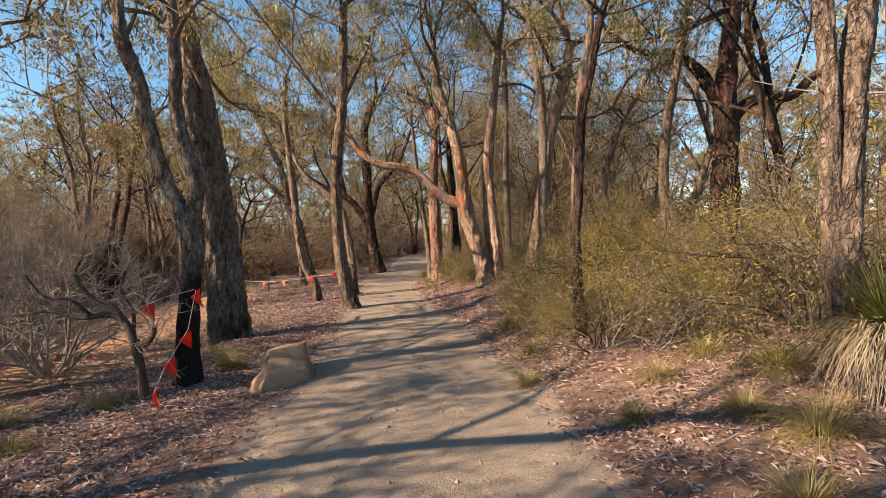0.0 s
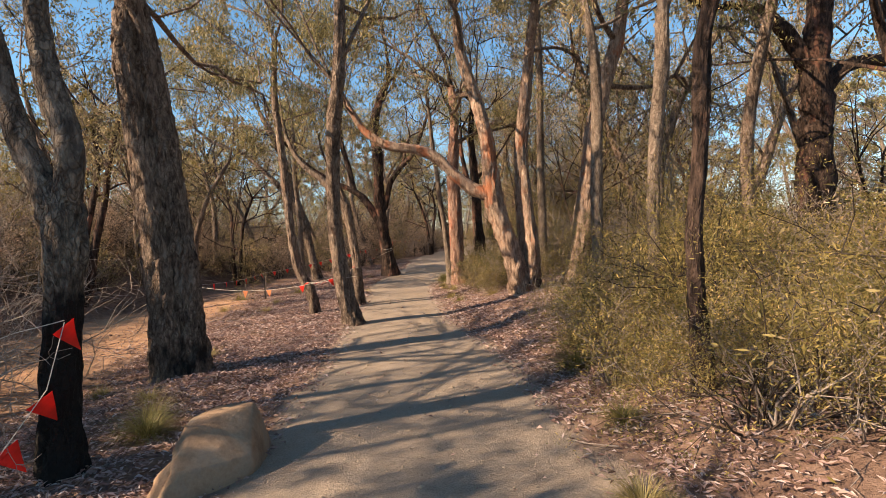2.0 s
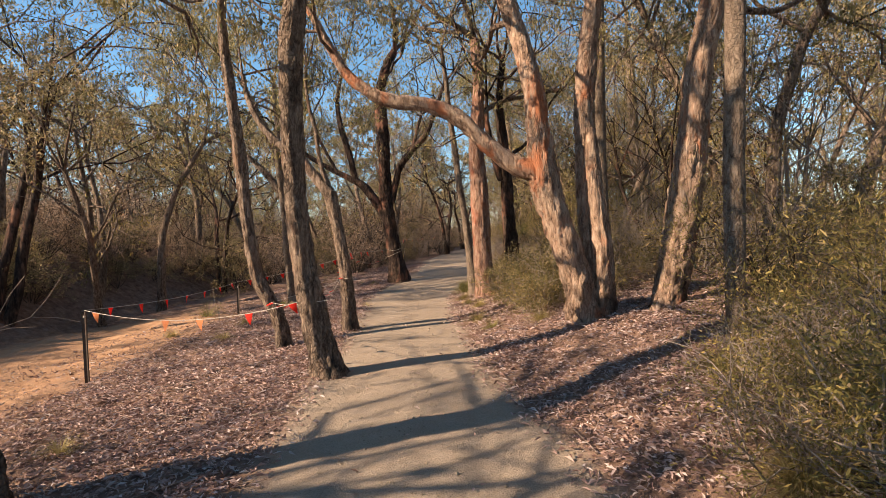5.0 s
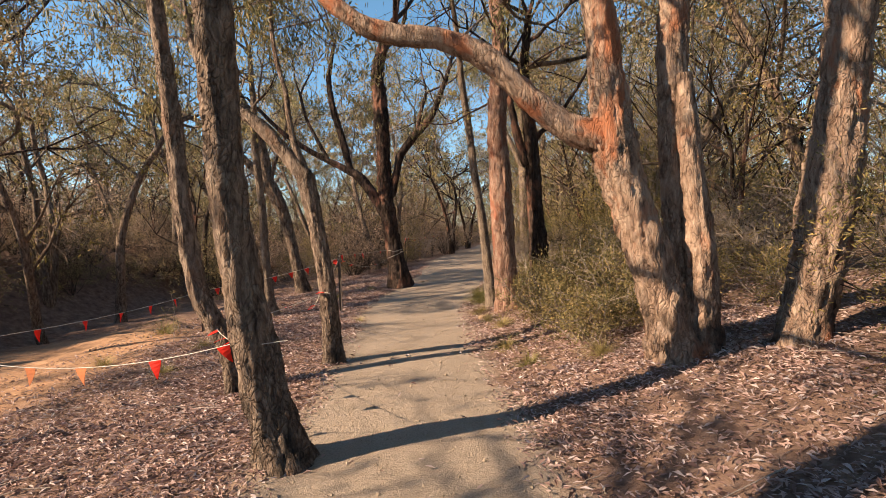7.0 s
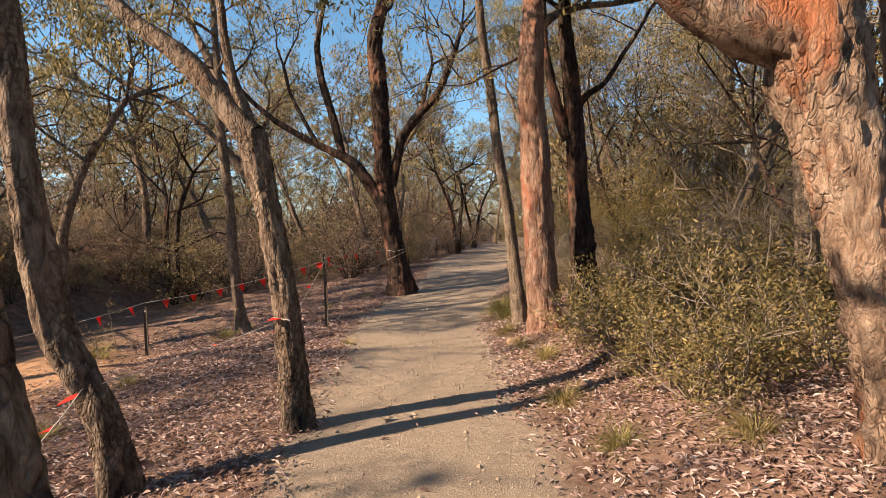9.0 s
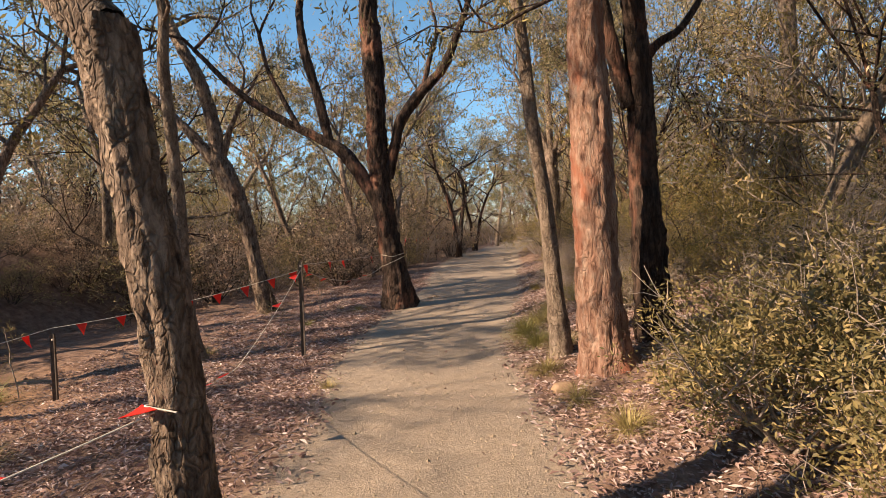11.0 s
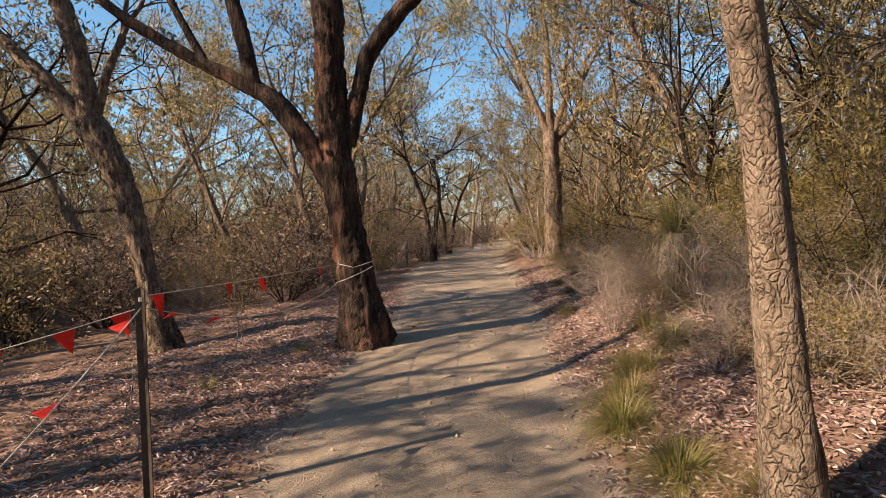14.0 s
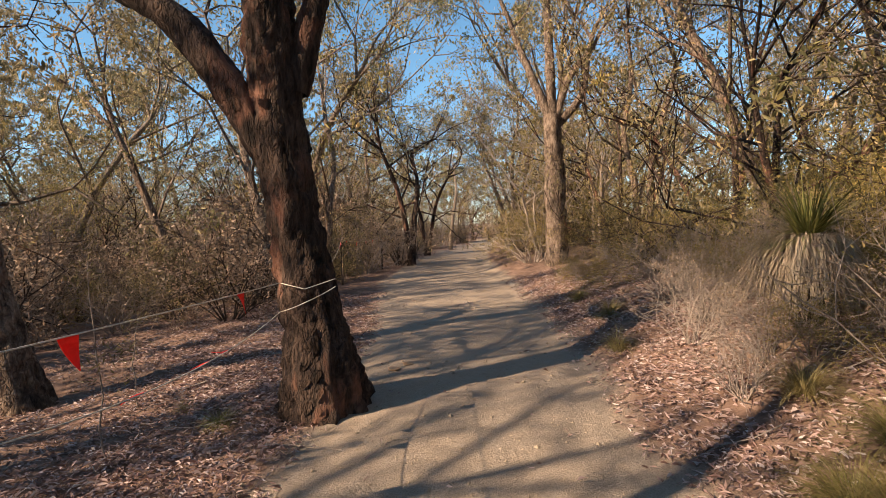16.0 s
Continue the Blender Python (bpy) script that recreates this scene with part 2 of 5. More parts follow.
def ground_material():
    m, n, l, b = material("bush_ground", 0.95)
    o = mapped(n, l, (1, 1, 1))
    fine, mid_, big = noise_node(n, l, o, 80, 6, 0.7), noise_node(n, l, o, 7, 5, 0.65), noise_node(n, l, o, 0.8, 4)
    gravel = ramp(n, l, fine, [(0.28, (0.203, 0.163, 0.129)), (0.47, (0.328, 0.274, 0.223)), (0.72, (0.429, 0.37, 0.314))])
    gravel = mix(n, l, 0.6, gravel, ramp(n, l, mid_, [(0.3, (0.78, 0.76, 0.74)), (0.7, (1.0, 1.0, 1.0))]), "MULTIPLY")
    gravel = mix(n, l, 0.5, gravel, ramp(n, l, big, [(0.35, (0.80, 0.79, 0.78)), (0.7, (1.0, 0.98, 0.94))]), "MULTIPLY")
    soil = ramp(n, l, mid_, [(0.3, (0.117, 0.0756, 0.0601)), (0.5, (0.234, 0.155, 0.12)), (0.72, (0.359, 0.255, 0.201))])
    soil = mix(n, l, 0.7, soil, ramp(n, l, fine, [(0.3, (0.55, 0.52, 0.5)), (0.7, (1, 1, 1))]), "MULTIPLY")
    sand = ramp(n, l, mid_, [(0.3, (0.359, 0.211, 0.124)), (0.7, (0.484, 0.31, 0.194))])
    sand = mix(n, l, 0.5, sand, ramp(n, l, fine, [(0.3, (0.7, 0.66, 0.62)), (0.7, (1, 1, 1))]), "MULTIPLY")

    def mask(attr, lo, hi, amount):
        at, ad = n.new("ShaderNodeAttribute"), n.new("ShaderNodeMath")
        at.attribute_name = attr
        ad.operation = "MULTIPLY_ADD"
        l.new(noise_node(n, l, o, 5, 5, 0.7), ad.inputs[0])
        ad.inputs[1].default_value = amount
        l.new(at.outputs["Fac"], ad.inputs[2])
        return ramp(n, l, ad.outputs[0], [(lo, (0, 0, 0)), (hi, (1, 1, 1))])

    col = mix(n, l, mask("sand", 0.62, 0.95, 0.5), soil, sand)
    col = mix(n, l, mask("path", 0.60, 1.05, 0.75), col, gravel)
    l.new(col, b.inputs["Base Color"])
    hh = n.new("ShaderNodeMath")
    hh.operation = "MULTIPLY_ADD"
    l.new(fine, hh.inputs[0])
    hh.inputs[1].default_value = 0.5
    l.new(mid_, hh.inputs[2])
    bump(n, l, b, hh.outputs[0], 0.9, 0.035)
    return m


# ---- the lie of the land ----
PY = [-30, 0, 4.5, 8.5, 11, 14, 16, 18.7, 20.7, 22.7, 25.7, 31.7, 39.7, 49, 70, 100]
PX = [-0.2, -0.3, -0.4, -0.75, -1.2, -1.5, -1.7, -1.95, -1.8, -1.5, -1.25, -1.1, -0.3, 1.5, 6.5, 14]
PW = [1.3, 1.3, 1.25, 1.08, 0.92, 0.85, 0.9, 1.1, 1.25, 1.2, 1.3, 1.6, 1.6, 1.5, 1.2, 1.2]
PZ = [0.25, 0.22, 0.21, 0.19, 0.17, 0.16, 0.12, 0.06, 0.09, 0.13, 0.17, 0.22, 0.25, 0.3, 0.4, 0.7]
SU = [-60, -40, -28, -20, -15, -11, -8, -5, -3, -2, -1.2, 0, 1.1, 1.6, 2.4, 3.4, 6, 12, 25, 60]
SZ = [2.5, 1.6, 0.6, -0.5, -1.1, -0.9, -0.5, -0.28, -0.14, -0.08, -0.02, 0.02, 0.03, 0.12, 0.34, 0.50, 0.75, 1.1, 1.8, 3.0]


# the far bank of the creek
BU = [-60, -20, -13, -10.8, -9.6, -8.5, -8.0]
BZ = [0.3, 1.7, 2.1, 2.05, 1.05, 0.1, 0.0]


def smooth_interp(x, xs, ys):
    return (np.interp(x - 0.35, xs, ys) + np.interp(x, xs, ys) * 2 + np.interp(x + 0.35, xs, ys)) / 4


def path_u(x, y):
    return np.asarray(x, float) - smooth_interp(np.asarray(y, float), PY, PX)


def land(x, y):
    x, y = np.asarray(x, float), np.asarray(y, float)
    u = path_u(x, y)
    z = smooth_interp(y, PY, PZ) + smooth_interp(u, SU, SZ)
    steep = np.exp(-((y - 22.0) / 3.0) ** 2) * np.clip((u - 1.1) / 1.5, 0, 1) * 0.22
    off = np.clip((np.abs(u) - 0.9) / 0.8, 0, 1)
    rough = 0.05 * vnoise(x * 0.9, y * 0.9, 0, 3) + 0.03 * vnoise(x * 2.7, y * 2.7, 0, 4)
    fine = 0.012 * vnoise(x * 7, y * 7, 0, 5)
    far = np.clip((np.hypot(x, y - 15) - 60) / 200, 0, 1)
    bank = np.interp(u, BU, BZ) * np.clip((y - 3.0) / 5.0, 0, 1) * np.clip((31.0 - y) / 5.0, 0, 1)
    z = z + bank * (1 + 0.15 * vnoise(x * 0.4, y * 0.4, 0, 6))
    return z + steep + rough * (0.16 + 0.84 * off) + fine * (0.12 + 0.88 * off) + far * 2.0


def axis(lo, hi, step, far):
    inner = np.arange(lo, hi + step / 2, step)
    k = np.cumsum(step * 1.22 ** np.arange(1, 60))
    k = k[k < far]
    return np.concatenate([(lo - k)[::-1], inner, hi + k])


def build_ground():
    gx, gy = axis(-7.5, 6.0, 0.09, 900), axis(-1.0, 30.0, 0.09, 900)
    xx, yy = np.meshgrid(gx, gy)
    verts = np.stack([xx, yy, land(xx, yy)], -1).reshape(-1, 3)
    w, h = len(gx), len(gy)
    i = (np.arange(h - 1)[:, None] * w + np.arange(w - 1)[None]).ravel()
    me = raw_mesh("ground", verts, np.stack([i, i + 1, i + w + 1, i + w], -1))
    u = path_u(xx, yy)
    hw = smooth_interp(yy, PY, PW)
    path_mask = np.clip(0.5 + (hw - np.abs(u) + 0.12 * vnoise(xx * 1.7, yy * 1.7, 0, 8)) / 0.55, 0, 1)
    sandy = np.clip(1.15 - np.abs(u + 6.0) / 3.2, 0, 1) * np.clip((yy - 5) / 2.5, 0, 1) * np.clip((21 - yy) / 4, 0, 1)
    for key, val in (("path", path_mask), ("sand", sandy)):
        me.attributes.new(key, "FLOAT", "POINT").data.foreach_set("value", val.ravel().astype(np.float32))
    g = part_of("ground", me, ground_material())
    tagged(g, "brown leaf-strewn bush soil with a pale gravel walking path", "ground", kind="structure")


build_ground()

# ---- tubes, limbs and leaves ----
def resample(nodes, step):
    """Catmull-Rom through nodes of x, y, z, radius, at about that step."""
    p = np.asarray(nodes, float)
    p = np.concatenate([[2 * p[0] - p[1]], p, [2 * p[-1] - p[-2]]])
    p[0, 3], p[-1, 3] = p[1, 3], p[-2, 3]
    out = []
    for i in range(1, len(p) - 2):
        k = max(1, int(np.linalg.norm(p[i + 1, :3] - p[i, :3]) / step))
        t = np.linspace(0, 1, k, endpoint=False)[:, None]
        a, b, c, d = p[i - 1], p[i], p[i + 1], p[i + 2]
        out.append(0.5 * (2 * b + (c - a) * t + (2 * a - 5 * b + 4 * c - d) * t ** 2 + (3 * b - a - 3 * c + d) * t ** 3))
    return np.concatenate(out + [p[-2:-1]])


def tube(nodes, sides, step=0.1, relief=0.0, seed=0, flare=False):
    """A tapered, closed tube. relief: depth of the bark's furrows as a share of the radius."""
    p = resample(nodes, step)
    c, r = p[:, :3], np.maximum(p[:, 3], 0.002)
    tan = np.gradient(c, axis=0)
    tan /= np.linalg.norm(tan, axis=1)[:, None] + 1e-9
    ref = np.array([1.0, 0.0, 0.0]) if abs(tan[0, 0]) < 0.8 else np.array([0.0, 1.0, 0.0])
    a = ref - tan * (tan @ ref)[:, None]
    a /= np.linalg.norm(a, axis=1)[:, None] + 1e-9
    b = np.cross(tan, a)
    th = np.linspace(0, 2 * np.pi, sides, endpoint=False)
    rr = np.repeat(r[:, None], sides, 1)
    run = np.concatenate([[0], np.cumsum(np.linalg.norm(np.diff(c, axis=0), axis=1))])
    if relief:
        cx, cy = np.cos(th)[None], np.sin(th)[None]
        s = run[:, None]
        big = vnoise(cx * 1.6 + seed, cy * 1.6, s * 1.3, seed) * 0.11
        k = np.clip(0.16 / np.mean(r), 0.6, 2.5)
        f1 = 1 - np.abs(vnoise(cx * 5 / k, cy * 5 / k, s * 2.2, seed + 1)) * 2
        f2 = vnoise(cx * 11 / k + 9, cy * 11 / k, s * 9, seed + 2)
        f3 = vnoise(cx * 22 / k, cy * 22 / k + 5, s * 26, seed + 3)
        rr = rr * (1 + big + relief * (0.45 * f1 + 0.65 * f2 + 0.5 * f3))
    if flare:
        lobes = 1 + 0.5 * np.maximum(0, vnoise(np.cos(th) * 1.7 + seed, np.sin(th) * 1.7, 0, seed + 7))
        low = np.clip(1 - run / 0.35, 0, 1)[:, None] ** 2
        rr = rr * (1 + low * (0.10 * lobes[None]))
    v = c[:, None] + rr[..., None] * (np.cos(th)[None, :, None] * a[:, None] + np.sin(th)[None, :, None] * b[:, None])
    m = len(p)
    i = np.arange(m - 1)[:, None] * sides
    j, j2 = np.arange(sides)[None], (np.arange(sides)[None] + 1) % sides
    faces = np.stack([i + j, i + j2, i + sides + j2, i + sides + j], -1).reshape(-1, 4)
    v = np.concatenate([v.reshape(-1, 3), c[-1:] + tan[-1:] * r[-1] * 0.6])
    top = (m - 1) * sides
    cap = np.stack([top + j[0], top + j2[0], np.full(sides, len(v) - 1), np.full(sides, len(v) - 1)], -1)
    return v, np.concatenate([faces, cap[:, [0, 1, 2, 3]]])


def clean_caps(me):
    """Turns the doubled corners of the end caps into triangles."""
    me.validate()
    return me


def unit(v):
    return v / (np.linalg.norm(v) + 1e-9)


def sprout(p, d, r, length, depth, rng, tubes, tips, droop=0.0):
    """A crooked limb that forks until depth is used up; collects its tubes and its leafy ends."""
    k = 4
    pts = [(*p, r)]
    d = unit(d)
    q = np.array(p, float)
    for i in range(k):
        d = unit(d + rng.normal(0, 0.22, 3) + np.array([0, 0, 0.06 - droop]))
        q = q + d * length / k
        pts.append((*q, r * (1 - 0.42 * (i + 1) / k)))
        if depth <= 1:
            tips.append((q.copy(), d.copy()))
    tubes.append((pts, depth))
    if depth > 0:
        n = 2 + (rng.random() < 0.45)
        for _ in range(n):
            e = unit(d + rng.normal(0, 0.55, 3))
            sprout(q, e, r * 0.58 * rng.uniform(0.8, 1.05), length * rng.uniform(0.55, 0.85), depth - 1, rng, tubes, tips, droop)
        if rng.random() < 0.7:
            e = unit(d + rng.normal(0, 0.8, 3))
            sprout(np.array(pts[2][:3]), e, r * 0.42, length * 0.55, max(0, depth - 2), rng, tubes, tips, droop)


def leaf_quads(centres, along, lengths, widths, rng):
    """Narrow pointed leaves, one quad each."""
    n = len(centres)
    along = along / (np.linalg.norm(along, axis=1)[:, None] + 1e-9)
    side = np.cross(along, rng.normal(0, 1, (n, 3)))
    side /= np.linalg.norm(side, axis=1)[:, None] + 1e-9
    l, w = lengths[:, None], widths[:, None]
    nor = np.cross(along, side)
    bend = nor * l * rng.uniform(-0.08, 0.08, (n, 1))
    a = centres - along * l * 0.5
    b = centres + side * w * 0.5 - along * l * 0.08 + bend
    c = centres + along * l * 0.5
    d = centres - side * w * 0.5 - along * l * 0.08 + bend
    v = np.stack([a, b, c, d], 1).reshape(-1, 3)
    return v, np.arange(n * 4).reshape(-1, 4)


def foliage(tips, count, rng, spread=0.3, length=0.11, width=0.022, hang=0.9, bunch=26):
    """Leaves in bunches round the ends of twigs: hanging, or in tufts that spread from the twig where hang is small."""
    if not tips:
        return None
    t = np.array([q for q, _ in tips])
    k = max(4, count // bunch)
    heart = t[rng.integers(0, len(t), k)] + rng.normal(0, 1, (k, 3)) * spread * 0.6
    wide = spread * rng.uniform(0.28, 0.62, k)
    pick = (k * rng.random(count) ** 1.25).astype(int)
    off = rng.normal(0, 1, (count, 3)) * np.array([1, 1, 0.8])
    c = heart[pick] + off * wide[pick][:, None]
    if hang > 0.2:
        along = rng.normal(0, 0.6, (count, 3)) + np.array([0, 0, -hang])
    else:
        along = off + rng.normal(0, 0.5, (count, 3)) + np.array([0, 0, 0.5 - hang])
    return leaf_quads(c, along, length * rng.uniform(0.6, 1.3, count), width * rng.uniform(0.7, 1.3, count), rng)


def thing(name, at, label, category, group=""):
    e = new(name)
    e.location = at
    e.empty_display_size = 0.2
    return tagged(e, label, category, group)


HERO = [0]


def hero_tree(bark_mat, label, height, stems, leaf=None, leaves=8500, limbs=3):
    """A tree by its stems; above the last node each stem goes on into forking limbs and leaves."""
    HERO[0] += 1
    rng = np.random.default_rng(100 + HERO[0])
    x0, y0, z0, r0 = stems[0][1][0]
    zg = float(land(x0, y0))
    base = np.array([x0, y0, zg])
    root = thing("tree", base, label, "tree", "trees along the path")
    tubes, tips = [], []
    near = y0 < 26 and abs(path_u(x0, y0)) < 5
    for s, (name, nodes) in enumerate(stems):
        nd = [list(q) for q in nodes]
        if s == 0 or name == "stem":
            if nd[0][2] > zg:
                nd.insert(0, [nd[0][0] + 0.02, nd[0][1], zg - 0.12, nd[0][3] * 1.08])
            else:
                nd[0][2] = zg - 0.12
        d = unit(np.array(nd[-1][:3]) - np.array(nd[-2][:3]))
        r_end, q = nd[-1][3], np.array(nd[-1][:3])
        if name != "limb" or nd[-1][2] < zg + 4.5 or r_end > 0.06:
            ext = max(0.6, (zg + height * 0.62 - q[2])) if name != "limb" else 1.0
            ext = min(ext, 4.0)
            forks = any(n2 == "limb" and np.linalg.norm(np.array(l2[0][:3]) - np.array(nodes[-1][:3])) < 0.45 for n2, l2 in stems[s + 1:]) and name != "limb"
            broken = (name == "stem" and r_end < 0.06) or forks
            if not broken:
                for i in range(3):
                    d = unit(d + rng.normal(0, 0.12, 3) + np.array([0, 0, 0.12]))
                    q = q + d * ext / 3
                    nd.append([*q, r_end * (1 - 0.12 * (i + 1))])
                    if i < 2 and rng.random() < 0.8:
                        sd = unit(np.array([*rng.normal(0, 1, 2), 0.45]))
                        sprout(q, sd, r_end * 0.38, ext * 0.5 + 0.6, 2, rng, tubes, tips)
                for _ in range(limbs):
                    sprout(q, d + rng.normal(0, 0.5, 3), nd[-1][3] * 0.62, (height - (q[2] - zg)) * 0.42 + 0.4, 3, rng, tubes, tips)
        else:
            for _ in range(2):
                sprout(q, d + rng.normal(0, 0.4, 3), r_end * 0.8, 1.0, 2, rng, tubes, tips)
        nd = [[a - base[0], b - base[1], c - base[2], r] for a, b, c, r in nd]
        is_trunk = name != "limb"
        sides = (40 if is_trunk else 20) if near else 16
        step = (0.045 if is_trunk else 0.06) if near else 0.12
        v, f = tube(nd, sides, step, 0.23 if bark_mat not in (BARK_PALE, BARK_RED) else (0.08 if bark_mat is BARK_PALE else 0.15), HERO[0] * 7 + s, flare=is_trunk)
        me = clean_caps(raw_mesh(name, v, f))
        if bark_mat in (BARK_GREY, BARK_BURNT, BARK_PINK):
            lvl = np.clip((1.65 - v[:, 2]) * 0.6 + 0.22, 0, 0.75) if bark_mat is BARK_BURNT else np.clip(0.5 - v[:, 2] * 0.22, 0.22, 0.42)
            zz = np.zeros(len(me.vertices), np.float32)
            zz[:len(lvl)] = lvl
            me.attributes.new("char", "FLOAT", "POINT").data.foreach_set("value", zz)
        part_of(name, me, bark_mat, root)
    skin = bark_mat if bark_mat in (BARK_DARK, BARK_PALE) else BARK_GREY
    fine = []
    for t, dp in tubes:
        t = [(a - base[0], b - base[1], c - base[2], r) for a, b, c, r in t]
        if dp > 1:
            part_of("branch", clean_caps(raw_mesh("branch", *tube(t, 9, 0.2, 0.05, 3))), skin, root)
        else:
            fine.append(tube(t[::2] if dp == 0 else t, 4, 9.0))
    if fine:
        tagged(part_of("fine_branchwork", clean_caps(raw_mesh("fine_branchwork", *join_arrays(fine))), skin, root), kind="stuff")
    leafy = foliage([(q - base, d) for q, d in tips], leaves, rng, 0.28, 0.11, 0.025)
    if leafy:
        part_of("crown", raw_mesh("crown", *leafy, smooth=False), leaf or LEAF_GUM, root)
    return root


# ---- the wood round about: a few kinds of tree and shrub, repeated ----
def wood_tree(kind, height, spread, leaves, leaf_mat, bark_mat, label, seed, trunk_r=0.13, first=0.35, stems=1, leaf_len=0.17, leaf_w=0.05, fine_from=0):
    rng = np.random.default_rng(seed)
    root = thing("tree", (0, 0, -60), label, "tree", "trees of the surrounding wood")
    tubes, tips, main = [], [], []
    for s in range(stems):
        d = unit(np.array([rng.normal(0, 0.16) + (s - (stems - 1) / 2) * 0.25, rng.normal(0, 0.16), 1]))
        q, nd = np.array([0.12 * s, 0, -0.15]), []
        nd.append((*q, trunk_r * 1.25))
        for i in range(7):
            d = unit(d + rng.normal(0, 0.1, 3) + np.array([0, 0, 0.08]))
            q = q + d * height * 0.62 / 7
            nd.append((*q, trunk_r * (1 - 0.08 * i)))
            if (i + 1) / 7 * 0.62 > first and rng.random() < 0.85:
                sprout(q, unit(np.array([*rng.normal(0, 1, 2), 0.5])), trunk_r * 0.4, height * 0.2 * spread, 2, rng, tubes, tips)
        for _ in range(3):
            sprout(q, d + rng.normal(0, 0.5, 3), trunk_r * 0.4, height * 0.2 * spread, 3, rng, tubes, tips)
        main.append(nd)
    for s, nd in enumerate(main):
        part_of("trunk", clean_caps(raw_mesh("trunk", *tube(nd, 12, 0.3, 0.08, seed + s, True))), bark_mat, root)
    tagged(part_of("branchwork", clean_caps(raw_mesh("branchwork", *join_arrays([tube(t[::2], 3, 9.0) for t, dp in tubes if dp >= fine_from]))), bark_mat, root), kind="stuff")
    lf = foliage(tips, leaves, rng, 0.36, leaf_len, leaf_w, 0.6)
    part_of("crown", raw_mesh("crown", *lf, smooth=False), leaf_mat, root)
    return root


def shrub(name, height, width, leaves, leaf_mat, label, seed, stems=14, leaf_len=0.07, leaf_w=0.016, twig_mat=None, category="shrub", depth=2, fine_from=0, spread=0.16):
    """Many crooked stems from one foot, thin leaves towards their ends."""
    rng = np.random.default_rng(seed)
    root = thing(name, (0, 0, -60), label, category, label.split(" on ")[0])
    tubes, tips = [], []
    for s in range(stems):
        a = rng.uniform(0, 6.283)
        out = rng.uniform(0.15, 1.0) * width / height
        sprout(np.array([math.cos(a) * 0.1, math.sin(a) * 0.1, -0.05]), np.array([math.cos(a) * out, math.sin(a) * out, 0.8]),
               0.011 + 0.006 * height, height * rng.uniform(0.4, 0.62), depth, rng, tubes, tips, 0.03)
    if not leaves:
        for t, dp in tubes:
            if dp == depth:
                part_of("stem", clean_caps(raw_mesh("stem", *tube(t, 6, 0.12))), twig_mat, root)
    tw = [tube(t[::2], 3, 9.0) for t, dp in tubes if dp >= fine_from and (leaves or dp < depth)]
    tagged(part_of("twig_tangle", clean_caps(raw_mesh("twig_tangle", *join_arrays(tw))), twig_mat or TWIG, root), kind="stuff")
    if leaves:
        lf = foliage(tips, leaves, rng, spread * height ** 0.5, leaf_len, leaf_w, 0.1)
        part_of("foliage", raw_mesh("foliage", *lf, smooth=False), leaf_mat, root)
    return root


def blades(count, length, spread, rng, width=0.006, droop=1.0, lift=0.0, ring=0.05, least=0.05):
    """Arching grass blades: four narrow quads each."""
    az = rng.uniform(0, 6.283, count)
    tilt = rng.uniform(least, 1.0, count) * spread
    L = length * rng.uniform(0.55, 1.1, count)
    base = np.stack([np.cos(az) * ring * rng.uniform(0, 1, count), np.sin(az) * ring * rng.uniform(0, 1, count), np.full(count, lift)], -1)
    side = np.stack([-np.sin(az), np.cos(az), np.zeros(count)], -1)
    ang, q = tilt.copy(), base.copy()
    rows = []
    for k in range(5):
        w = width * (1 - k / 4.4)
        rows += [q - side * w, q + side * w]
        dirv = np.stack([np.cos(az) * np.sin(ang), np.sin(az) * np.sin(ang), np.cos(ang)], -1)
        q = q + dirv * (L / 4)[:, None]
        ang = ang + droop * rng.uniform(0.15, 0.5, count)
    v = np.stack(rows, 1)
    i = np.arange(count)[:, None] * 10 + np.array([0, 2, 4, 6])[None]
    f = np.stack([i, i + 1, i + 3, i + 2], -1).reshape(-1, 4)
    return v.reshape(-1, 3), f


def put(proto, x, y, turn=0.0, size=1.0, stretch=1.0, sink=0.0):
    m = Matrix.Translation((x, y, float(land(x, y)) - sink)) @ Matrix.Rotation(turn, 4, "Z") @ Matrix.Diagonal((size, size, size * stretch, 1))
    return copy_thing(proto, m)


def discard(proto):
    for o in (*proto.children_recursive, proto):
        bpy.data.objects.remove(o)


# hero trees: bark, label, height, stems of (name, nodes of x, y, z, radius)
hero_tree(BARK_BURNT, 'fork-limbed tree with a fire-blackened lower trunk beside the path', 9, [
    ('trunk', [(-2.93, 5.8, 0.12, 0.147), (-2.94, 5.8, 0.53, 0.115), (-2.89, 5.8, 1.15, 0.106), (-2.85, 5.8, 1.68, 0.119), (-2.87, 5.8, 1.96, 0.123)]),
    ('limb', [(-2.9, 5.8, 1.94, 0.101), (-3.07, 5.8, 2.29, 0.083), (-3.2, 5.8, 2.69, 0.078), (-3.32, 5.8, 3.21, 0.078), (-3.4, 5.8, 3.59, 0.078)]),
    ('limb', [(-2.84, 5.8, 1.9, 0.088), (-2.78, 5.8, 2.33, 0.087), (-2.89, 5.8, 2.72, 0.078), (-2.97, 5.8, 3.2, 0.065), (-2.96, 5.8, 3.58, 0.065)]),
])
